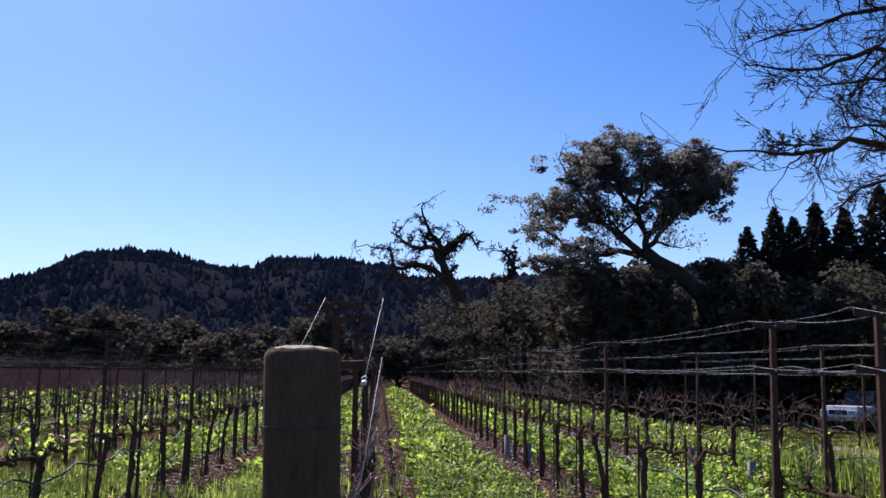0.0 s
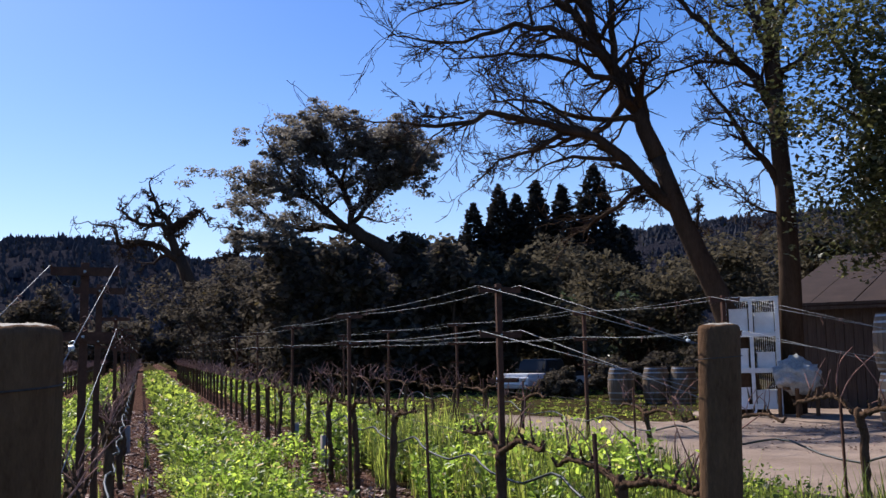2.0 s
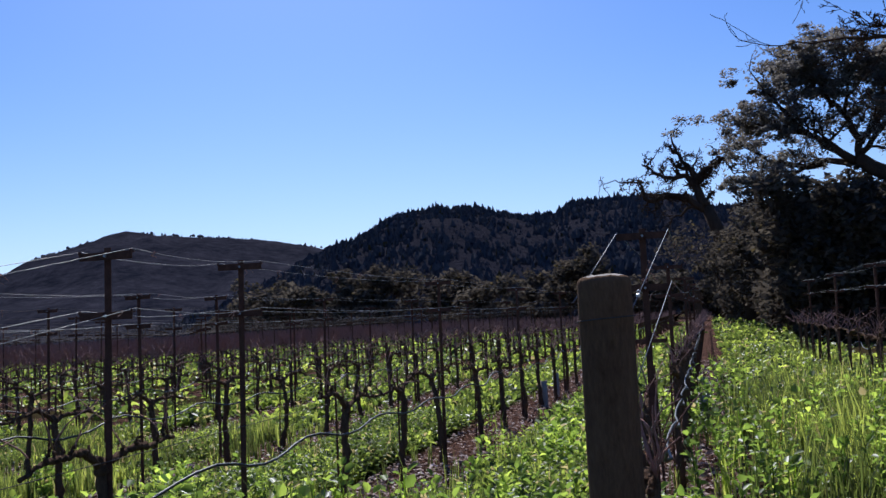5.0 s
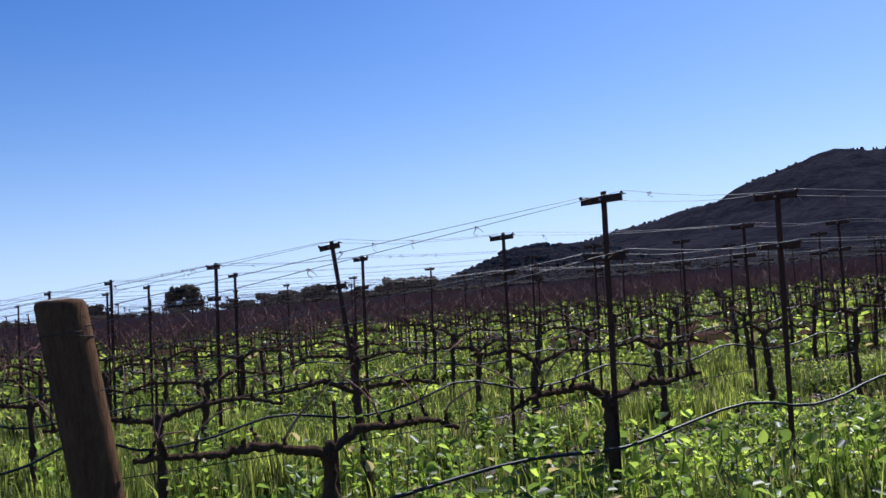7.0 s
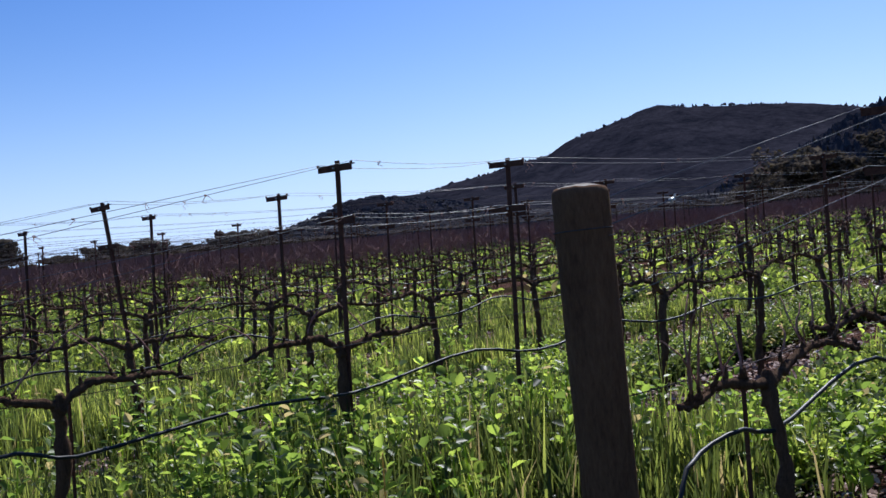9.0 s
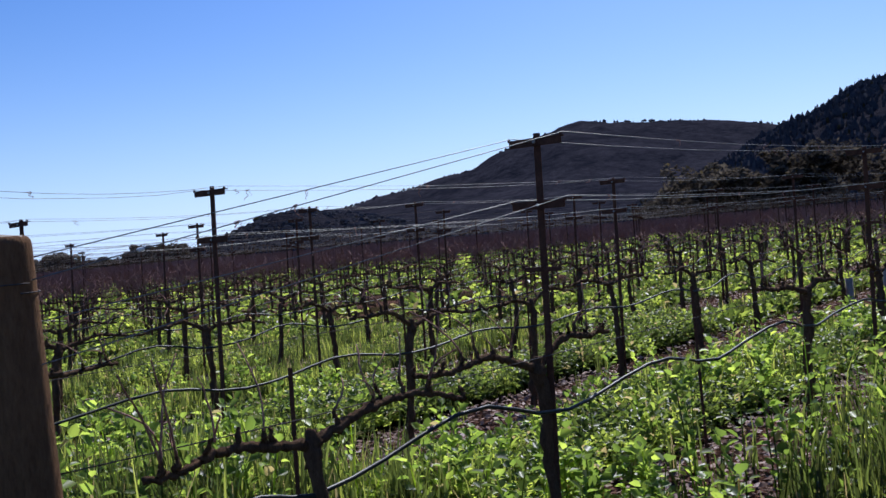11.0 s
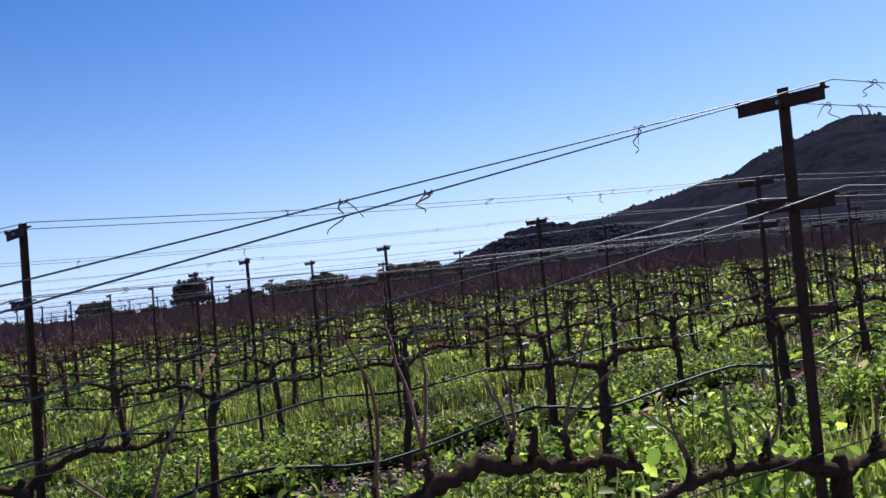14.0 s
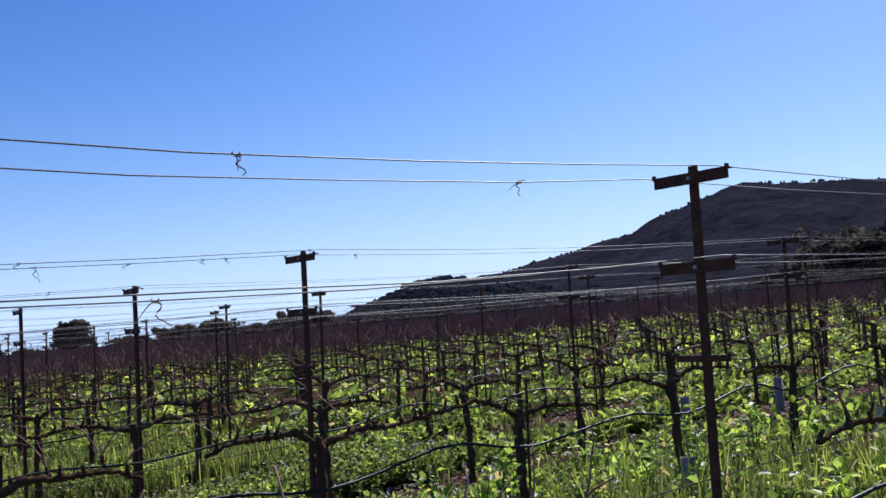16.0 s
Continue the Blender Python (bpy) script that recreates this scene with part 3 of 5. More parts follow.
# the two tall leafless trees by the yard
limbs_tree("bare_tree", "tall leafless tree with a leaning dark trunk and spreading twigs", (15.1, 16.4, 0),
           [(-0.25, 0.2, -0.1), (-0.5, 0.34, 1.6), (-0.78, 0.5, 2.55), (-1.05, 0.66, 3.28), (-1.32, 0.82, 4.08), (-1.55, 0.95, 4.88), (-1.73, 1.06, 5.51)], [0.30, 0.26, 0.235, 0.22, 0.205, 0.19, 0.175],
           [([(-1.73, 1.06, 5.5), (-2.05, 1.4, 6.7), (-2.4, 1.7, 7.6), (-2.6, 2.0, 8.35), (-2.7, 2.2, 9.05), (-2.8, 2.4, 10.2), (-3.0, 2.65, 11.6)], 0.2),
            ([(-1.46, 0.9, 4.4), (-1.97, 1.04, 4.9), (-2.43, 1.14, 5.44), (-3.0, 1.3, 5.88), (-3.7, 1.47, 6.16), (-4.4, 1.63, 6.32), (-5.35, 1.85, 6.45), (-6.3, 2.0, 6.26), (-7.1, 2.2, 6.3)], 0.15),
            ([(-5.8, 2.0, 6.4), (-6.5, 2.3, 6.44), (-6.96, 2.5, 6.85)], 0.025),
            ([(-3.6, 1.5, 6.14), (-4.4, 1.7, 5.72), (-5.1, 1.8, 5.44), (-5.7, 1.9, 4.9)], 0.06),
            ([(-1.97, 1.2, 6.3), (-2.6, 1.8, 6.5), (-3.2, 2.3, 6.66), (-3.7, 2.8, 7.07), (-4.5, 3.4, 7.23), (-4.8, 3.7, 7.9)], 0.075),
            ([(-2.26, 1.4, 7.1), (-2.8, 1.35, 7.3), (-3.5, 1.4, 7.55), (-4.4, 1.5, 7.77), (-5.4, 1.6, 7.68), (-6.1, 1.6, 7.57)], 0.08),
            ([(-2.5, 1.6, 7.6), (-3.05, 1.6, 8.07), (-3.8, 1.8, 8.46), (-4.7, 2.0, 8.47), (-5.9, 2.3, 8.16), (-6.9, 2.5, 8.26)], 0.10),
            ([(-2.7, 1.9, 8.2), (-3.2, 2.0, 8.97), (-3.7, 2.45, 9.6), (-4.6, 3.0, 9.72), (-5.7, 3.6, 9.43), (-6.4, 4.0, 9.3)], 0.09),
            ([(-2.8, 2.1, 9.0), (-3.5, 1.9, 9.74), (-4.5, 1.9, 10.2), (-5.7, 2.1, 10.2), (-6.6, 2.2, 9.9)], 0.09),
            ([(-2.36, 1.6, 7.3), (-2.38, 1.57, 8.0), (-2.4, 1.75, 8.8), (-2.36, 1.9, 10.0), (-2.4, 2.1, 11.4)], 0.10),
            ([(-2.9, 2.2, 9.9), (-3.7, 2.3, 11.0), (-4.6, 2.9, 11.7), (-5.5, 3.5, 12.0)], 0.08),
            ([(-1.5, 0.93, 4.7), (-2.0, 1.0, 4.88), (-2.6, 1.1, 4.82), (-3.15, 1.2, 4.7)], 0.04),
            ([(-1.5, 0.93, 4.58), (-1.9, 1.4, 4.7), (-2.56, 2.0, 4.46)], 0.04),
            ([(-1.15, 0.72, 3.7), (-1.04, 0.66, 4.3), (-1.04, 0.66, 4.7)], 0.045)],
           11, depth=4, bend=0.24, lift=0.01, split=(2, 3), fork=0.55, sub_len=0.25, every=0.055)
limbs_tree("bare_tree", "leafless tree with an upright trunk wrapped in ivy", (15.9, 16.2, 0),
           [(-0.24, 0.17, -0.1), (-0.19, 0.14, 3.0), (-0.2, 0.14, 4.54), (-0.25, 0.18, 5.51), (-0.27, 0.2, 6.85)], [0.27, 0.22, 0.20, 0.18, 0.16],
           [([(-0.27, 0.2, 6.85), (-0.3, 0.2, 7.84), (-0.31, 0.2, 8.84), (-0.33, 0.24, 10.1), (-0.3, 0.2, 11.6)], 0.19),
            ([(-0.27, 0.2, 6.36), (-0.4, 0.45, 7.04), (-0.7, 0.8, 7.6), (-1.0, 1.16, 8.2), (-1.33, 1.5, 8.8), (-1.66, 1.87, 9.56), (-1.9, 2.16, 10.6)], 0.11),
            ([(-0.25, 0.18, 4.54), (-0.54, 0.2, 5.26), (-1.0, 0.3, 5.75), (-1.38, 0.36, 6.47), (-1.7, 0.37, 6.7), (-2.1, 0.43, 7.3)], 0.09),
            ([(-0.25, 0.18, 5.5), (-0.5, 0.47, 6.2), (-0.78, 0.78, 6.4), (-0.9, 0.98, 6.9)], 0.04),
            ([(-0.7, 0.8, 7.54), (-1.54, 0.8, 7.62), (-2.36, 1.0, 7.33), (-3.0, 1.16, 7.07)], 0.05),
            ([(-0.26, 0.19, 7.2), (0.1, -0.07, 7.4), (0.38, -0.28, 7.7), (0.67, -0.5, 8.2)], 0.08),
            ([(-0.26, 0.19, 4.2), (-0.8, 0.45, 4.4), (-1.25, 0.6, 4.83), (-1.78, 0.8, 5.1)], 0.03),
            ([(-0.28, 0.2, 8.1), (-0.5, 0.56, 8.7), (-0.78, 0.94, 9.57), (-1.06, 1.3, 10.7)], 0.08),
            ([(-0.31, 0.2, 8.8), (-0.12, -0.16, 9.5), (0.0, -0.5, 10.3)], 0.08)],
           12, depth=4, bend=0.24, lift=0.01, split=(2, 3), fork=0.55, sub_len=0.27, every=0.065)
# the leaning evergreen oak and the gnarled bare oaks
limbs_tree("evergreen_oak", "leaning evergreen oak with a broad ragged crown", (13.6, 39.3, 0),
           [(0.3, -0.1, -0.1), (0.24, 0.0, 2.9), (-0.2, 0.05, 4.8), (-1.1, 0.27, 5.78), (-2.0, 0.48, 6.3), (-2.48, 0.57, 6.75)], [0.50, 0.42, 0.36, 0.32, 0.28, 0.24],
           [([(-2.45, 0.57, 6.75), (-2.43, 0.77, 7.5), (-2.73, 1.03, 8.5), (-3.05, 1.3, 9.0), (-3.7, 1.6, 9.8), (-4.16, 1.9, 10.8)], 0.16),
            ([(-2.45, 0.57, 7.42), (-1.82, 0.18, 7.9), (-1.52, -0.14, 8.6), (-1.57, -0.4, 9.25), (-1.16, -0.74, 10.0)], 0.13),
            ([(-2.36, 0.55, 6.9), (-1.97, 0.63, 7.36), (-1.46, 0.7, 8.0), (-0.72, 0.7, 8.74), (-0.1, 0.7, 9.6), (0.75, 0.63, 10.0)], 0.12),
            ([(-2.6, 0.6, 6.63), (-3.43, 0.6, 7.2), (-4.14, 0.55, 7.78), (-4.62, 0.46, 8.35), (-5.33, 0.4, 9.27), (-5.9, 0.3, 10.0)], 0.17),
            ([(-2.5, 0.58, 6.56), (-3.58, 1.14, 6.75), (-4.7, 1.67, 6.84), (-5.8, 2.17, 7.25), (-6.85, 2.6, 8.1)], 0.14),
            ([(-2.8, 0.9, 8.43), (-2.76, 0.22, 9.3), (-2.6, -0.22, 9.96), (-3.13, -0.5, 10.9)], 0.09),
            ([(-3.15, 1.3, 8.9), (-3.54, 1.2, 10.2), (-3.6, 1.6, 11.3)], 0.09),
            ([(-4.1, 0.6, 7.83), (-5.3, 0.57, 8.1), (-6.28, 0.22, 8.5), (-6.9, -0.18, 8.2)], 0.09),
            ([(-3.64, 1.1, 6.71), (-4.83, 0.7, 6.37), (-6.0, 0.6, 6.1), (-6.94, 0.42, 5.96)], 0.09),
            ([(-1.5, -0.2, 9.39), (-1.87, 0.5, 10.4), (-1.64, 0.8, 11.1)], 0.06),
            ([(-4.6, 0.5, 8.43), (-4.55, 1.2, 9.78), (-4.9, 1.8, 11.0)], 0.08),
            ([(-0.8, 0.7, 8.7), (0.1, 0.3, 9.4), (0.8, 0.2, 9.9)], 0.06),
            ([(-1.5, 0.7, 8.0), (-0.4, 0.5, 8.8), (0.3, 0.4, 9.2)], 0.06),
            ([(-1.5, -0.3, 9.2), (-0.8, -0.6, 10.0), (-0.4, -0.8, 10.5)], 0.06)],
           21, depth=3, bend=0.25, lift=0.06, leaf=M_OAK_LEAF, leaves=16000, size=0.15, split=(2, 3), fork=0.6, sub_len=0.26, every=0.12, spread=0.2, tufts=(13, 240, 0.62))
limbs_tree("bare_oak", "gnarled leafless oak with crooked limbs", (6.2, 81.8, 0),
           [(0.67, 0, -0.1), (0.65, 0, 4.5), (0.2, 0, 7.24), (-0.56, 0, 9.28)], [0.75, 0.62, 0.54, 0.45],
           [([(-0.56, 0, 9.3), (-1.13, 0.2, 10.4), (-1.23, 0.4, 11.8), (-1.58, 0.55, 12.5), (-2.24, 0.7, 13.2), (-2.6, 0.9, 14.2), (-2.9, 1.0, 15.1)], 0.40),
            ([(-1.23, 0.2, 11.56), (-0.5, -0.4, 12.2), (0.35, -0.8, 12.4), (0.76, -1.2, 13.0), (1.18, -1.7, 12.5), (1.6, -2.0, 11.5)], 0.24),
            ([(-1.23, 0.2, 11.1), (-2.0, 0.4, 12.0), (-3.1, 0.7, 11.84), (-3.76, 1.0, 12.0), (-4.64, 1.4, 12.8), (-5.2, 1.7, 13.2), (-4.5, 2.0, 13.8)], 0.26),
            ([(-0.8, 0, 9.06), (-1.8, -0.2, 9.93), (-2.9, -0.4, 10.35), (-3.74, -0.7, 10.4), (-4.6, -0.9, 9.83), (-5.3, -1.2, 10.24), (-5.4, -1.45, 11.3), (-6.0, -1.7, 11.5), (-6.8, -2.0, 11.5)], 0.32),
            ([(-0.65, 0, 9.5), (-0.24, 0.5, 10.25), (0.3, 1.0, 10.5)], 0.20),
            ([(-1.2, 0.2, 11.24), (-0.23, 0.7, 11.9), (0.7, 1.2, 13.6)], 0.16),
            ([(-1.6, 0.5, 12.46), (-2.6, 0, 12.6), (-3.2, -0.6, 13.3)], 0.16)],
           31, depth=4, bend=0.5, lift=0.02, split=(2, 3), fork=0.9, sub_len=0.22, every=0.06, twig=0.026)
limbs_tree("bare_oak", "smaller gnarled leafless oak", (11.0, 66, 0),
           [(-3.1, 0.3, -0.1), (-3.18, 0.3, 4.7), (-2.75, 0.28, 6.93), (-2.28, 0.24, 7.98)], [0.5, 0.42, 0.34, 0.26],
           [([(-2.28, 0.24, 8.0), (-1.98, 0.34, 8.33), (-2.2, 0.48, 9.2), (-2.54, 0.64, 9.8), (-3.1, 0.8, 9.9)], 0.22),
            ([(-2.35, 0.25, 7.86), (-2.95, 0.13, 7.8), (-3.5, 0.0, 7.83), (-3.87, -0.14, 7.44)], 0.14),
            ([(-2.2, 0.4, 9.0), (-1.84, 0.2, 9.75), (-2.0, 0.2, 10.3)], 0.10)],
           32, depth=4, bend=0.5, lift=0.02, split=(2, 3), fork=0.9, sub_len=0.3, every=0.07, twig=0.024)

# the row of tall dark conifers
for i, (x, y, h, w) in enumerate([(26.2, 68.9, 12.3, 6.0), (28.0, 68.3, 13.6, 5.8), (29.5, 68.6, 13.0, 5.6), (30.6, 67.4, 13.9, 5.6), (32.4, 66.8, 13.5, 6.4), (34.6, 66.0, 14.9, 7.6), (37.2, 66.5, 10.6, 5.5)]):
    tagged(conifer("conifer", "tall dark narrow conifer in a row", (x, y, 0), h, w, 100 + i), group="row of conifers")

# dark evergreen woods at the far end of the lanes and under the oak
_rng = random.Random(5)
for i in range(20):
    x = -44 + i * 2.75 + _rng.uniform(-1, 1)
    leafy_tree("tree", "dark bushy tree at the end of the vineyard", (x, _rng.uniform(90, 102), 0), _rng.uniform(5.5, 9.0), _rng.uniform(7, 9.5), 200 + i, leaves=2400, size=0.55, base=0.06)
for i, (x, y, h, w) in enumerate([(11.0, 46, 7.0, 8), (15.2, 44.5, 7.6, 8), (18.6, 45, 7.4, 8), (22.5, 47, 7.4, 8), (9.0, 58, 8.0, 9), (13, 56, 8.6, 9), (26, 50, 7.6, 8), (16.6, 41.5, 6.4, 6), (9.4, 40, 6.6, 5.5), (11.9, 40.6, 6.9, 5.5), (13.7, 37.4, 6.3, 5.4), (8.6, 36.2, 7.4, 4.8), (10.2, 34.8, 6.6, 4.6), (12.0, 34.0, 6.3, 4.8), (13.6, 33.0, 6.2, 4.6), (15.4, 33.4, 6.1, 4.6), (30, 47, 7, 8), (34, 43, 7, 8), (7.4, 70, 8.5, 10), (12.4, 66, 9, 10)]):
    leafy_tree("tree", "dense dark evergreen tree beside the yard", (x, y, 0), h, w, 300 + i, M_YARD_LEAF if x > 15 and y < 52 else M_DARK_LEAF, leaves=6500, size=0.32, base=0.05)
for i, (x, y, h, w) in enumerate([(20.2, 38, 4.9, 5.2), (23.0, 37.5, 4.6, 4.6)]):
    leafy_tree("shrub", "rounded grey-green shrub by the yard", (x, y, 0), h, w, 330 + i, M_SHRUB_LEAF, leaves=3600, size=0.26, base=0.06)
for i, (x, y, h, w) in enumerate([(19.0, 29.5, 5.6, 6.0), (22.0, 26.5, 6.0, 6.2), (24.5, 24.0, 6.2, 6.2), (27, 21, 6.4, 6.4), (29.5, 17.5, 6.4, 6.4), (32, 13, 6.6, 6.6), (18.6, 34.5, 5.8, 5.6), (33, 29, 7, 8), (27, 33, 6.8, 8)]):
    leafy_tree("tree", "dark leafy tree behind the yard", (x, y, 0), h, w, 340 + i, M_YARD_LEAF, leaves=7000, size=0.23, base=0.05)
leafy_tree("evergreen_oak", "evergreen oak with small glossy leaves overhanging the yard", (17.0, 12.2, 0), 10.5, 8.2, 360, M_LIVE_OAK, leaves=62000, size=0.12, base=0.24, clumps=26)
# round trees far across the vineyard, and the low wooded line behind them
for i, (a, dist, h, w) in enumerate([(67.6, 265, 9.6, 11.0), (62.4, 290, 6.4, 13.0), (60.4, 300, 7.2, 14.0), (64.6, 280, 4.2, 11.0), (56.1, 232, 6.2, 9.5), (54.5, 232, 6.8, 10.0), (72.6, 250, 6.2, 8.5), (58.2, 300, 4.4, 12.0)]):
    leafy_tree("tree", "round dark tree across the vineyard", hub_point(a, dist, 0), h, w, 400 + i, leaves=11000, size=0.75, base=0.02, clumps=26, slim=0.9)
_rng = random.Random(15)
for i in range(22):
    leafy_tree("tree", "low dark tree in the far tree line", hub_point(50 + i * 1.6 + _rng.uniform(-0.5, 0.5), _rng.uniform(165, 190), 0), _rng.uniform(1.7, 2.6), _rng.uniform(7, 9.5), 430 + i, leaves=1700, size=0.8, base=0.02, clumps=10, slim=0.8)


def ridge_woods(name, label, profile, ridge, seed, count, tall, back=0.04, deep=0.55, plump=1.0, foot=0.395, pointed=0.4):
    """Small conifers all over the upper slope of a forested hill, one mesh."""
    rng = np.random.default_rng(seed)
    pr = sorted(profile)
    az = rng.uniform(pr[0][0], pr[-1][0], count)
    el = np.interp(az, [p[0] for p in pr], [p[1] for p in pr])
    q = np.where(rng.uniform(size=count) < 0.75, rng.uniform(-deep, back, count), rng.uniform(-0.05, 0.02, count))
    dist = ridge * (1 + q)
    top = np.maximum(0.5, HUB[2] + ridge * np.tan(np.radians(el)))
    lo = (dist - ridge * foot) / (ridge * (1 - foot))
    z = top * smooth01(lo) - 0.8
    h = tall * (rng.uniform(0.4, 0.9, count) + 0.7 * rng.uniform(size=count) ** 5) * (0.85 + 0.3 * (0.5 + 0.5 * np.sin(az * 2.3 + 1.7 * np.sin(az * 0.9))))
    spiky = rng.uniform(size=count) < pointed
    h = np.where(spiky, h * 1.2, h)
    w = h * rng.uniform(0.25, 0.55, count) * plump * np.where(spiky, 1.0, 1.25)
    zz = np.where(spiky[:, None], np.array([[0.0, 0.4, 1.0]]), np.array([[0.1, 0.6, 0.95]]))
    rr = np.where(spiky[:, None], np.array([[0.9, 0.8, 0.02]]), np.array([[0.95, 0.95, 0.3]]))
    ang = np.arange(5) * 2 * np.pi / 5 + rng.uniform(-0.3, 0.3, (count, 3, 5))
    r = w[:, None, None] * rr[:, :, None] * rng.uniform(0.55, 1.4, (count, 3, 5))
    px = HUB[0] - dist * np.sin(np.radians(az))
    py = HUB[1] + dist * np.cos(np.radians(az))
    v = np.stack([px[:, None, None] + r * np.cos(ang), py[:, None, None] + r * np.sin(ang), np.broadcast_to((z[:, None] + h[:, None] * zz)[:, :, None], r.shape)], -1).reshape(count, 15, 3)
    per = np.array([(i * 5 + j, i * 5 + (j + 1) % 5, (i + 1) * 5 + (j + 1) % 5, (i + 1) * 5 + j) for i in range(2) for j in range(5)])
    corners = v[:, per].reshape(-1, 4, 3)
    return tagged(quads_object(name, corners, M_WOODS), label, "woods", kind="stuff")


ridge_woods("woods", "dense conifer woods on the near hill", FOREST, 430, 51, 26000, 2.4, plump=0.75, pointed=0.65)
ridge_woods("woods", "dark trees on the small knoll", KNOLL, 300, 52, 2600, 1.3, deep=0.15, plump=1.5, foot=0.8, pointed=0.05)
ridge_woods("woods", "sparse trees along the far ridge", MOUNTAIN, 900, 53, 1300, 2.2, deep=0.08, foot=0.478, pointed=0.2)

# ---------------------------------------------------------------- vineyard
ROW_X = {0: -0.03, 1: 2.50, 2: 4.85, 3: 7.31}
STAKE_X = {(1, 2.66): 2.505, (2, 8.53): 4.81, (3, 5.4): 7.292, (3, 8.31): 7.37, (0, 2.63): -0.022}
POST_TOP = {0: (-0.063, 1.588), 1: (2.517, 1.554), 2: (4.865, 1.572), 3: (7.30, 1.554)}
END_Y = {1: 0.10, 2: 1.55, 3: 2.96}
LAST_ROW = -58


def row_x(k):
    return ROW_X.get(k, k * ROW)


def end_y(k):
    return END_Y.get(k, 0.0 + 0.12 * math.sin(k * 2.1))


def row_end(k):
    """Where the rows stop, far off."""
    return {3: 26.0, 2: 62.0, 1: 82.0}.get(k, 86.0)


def vine_ys(k):
    step, y0 = 1.503, {0: 1.29, 1: 1.09, 2: 2.45, 3: 3.96}.get(k, 1.2)
    r = random.Random(900 + k)
    out, y = [], y0
    while y < row_end(k):
        out.append(y + r.uniform(-0.03, 0.03))
        y += step
    return out


def stake_ys(k):
    """The tall stakes with cross-arms along a row."""
    if k == 3:
        ys = [5.40, 8.31, 12.8]
    elif k == 2:
        ys = [4.00, 8.53, 13.05]
    else:
        r = random.Random(40 + k)
        ys = [2.72 + r.uniform(-0.06, 0.1), 4.15 + r.uniform(-0.1, 0.2), 8.7 + r.uniform(-0.1, 0.1)]
    if k == 1:
        ys = [2.66, 4.03, 8.65]
    if k == 0:
        ys = [2.63, 4.17, 7.15, 8.72, 11.85]
    if k == -1:
        ys = [2.86, 4.38, 7.55, 9.1, 12.04]
    while ys[-1] + 4.45 < row_end(k):
        ys.append(ys[-1] + 4.45)
    return ys


# the field slopes up along the rows: what stands plumb leans this much from the ground's normal
LEAN_X, LEAN_Y = 0.010, 0.035


def plumb(x, y, at=0.0, rx=0.0, ry=0.0, rz=0.0):
    """A plumb standing thing whose axis passes (x, y) at the height given."""
    return pose(x - LEAN_X * at, y - LEAN_Y * at, 0, rx - math.degrees(LEAN_Y), ry + math.degrees(LEAN_X), rz)


ARM = 0.14           # half a cross-arm
Z_TOP, Z_LOW = 1.855, 1.580


def angle_arm(bm, z, half=ARM, h=0.036, d=0.026):
    """A short folded-steel cross-arm with a notch at each end and slots."""
    for sx in (-1, 1):
        box(bm, sx * half * 0.5, -0.018, z, half * 0.94, 0.005, h)
        box(bm, sx * half * 0.5, -0.005, z + h * 0.42, half * 0.94, d, 0.005, 0.0012)
        box(bm, sx * (half - 0.006), -0.020, z + h * 0.5, 0.008, 0.012, 0.016)
    box(bm, 0, -0.018, z + h * 0.3, half * 0.2, 0.005, h * 0.4)
    box(bm, 0, -0.018, z - h * 0.3, half * 0.2, 0.005, h * 0.4)


def make_t_stake(top=1.895, third=False):
    t = thing("trellis_stake", "rusty steel vineyard stake with two cross-arms", "trellis stake", group="trellis stakes")
    bm = bmesh.new()
    # folded angle profile
    box(bm, 0.0, 0.0, (top - 0.2) / 2, 0.034, 0.005, top + 0.2, 0.001)
    box(bm, -0.0145, 0.0145, (top - 0.2) / 2, 0.005, 0.030, top + 0.2, 0.001)
    part("stake", bm, M_STEEL, t)
    for z in (Z_TOP, Z_LOW):
        bm = bmesh.new()
        angle_arm(bm, z)
        part("cross_arm", bm, M_STEEL, t)
    if third:
        bm = bmesh.new()
        angle_arm(bm, 1.30, 0.10, 0.02)
        part("lower_arm", bm, M_STEEL, t)
    for z in (Z_TOP, Z_LOW):
        bm = bmesh.new()
        r = bmesh.ops.create_cone(bm, segments=8, radius1=0.007, radius2=0.006, depth=0.012, cap_ends=True)
        bmesh.ops.transform(bm, matrix=pose(0, -0.024, z, 90), verts=r["verts"])
        part("bolt", bm, M_HOOP, t)
    return t


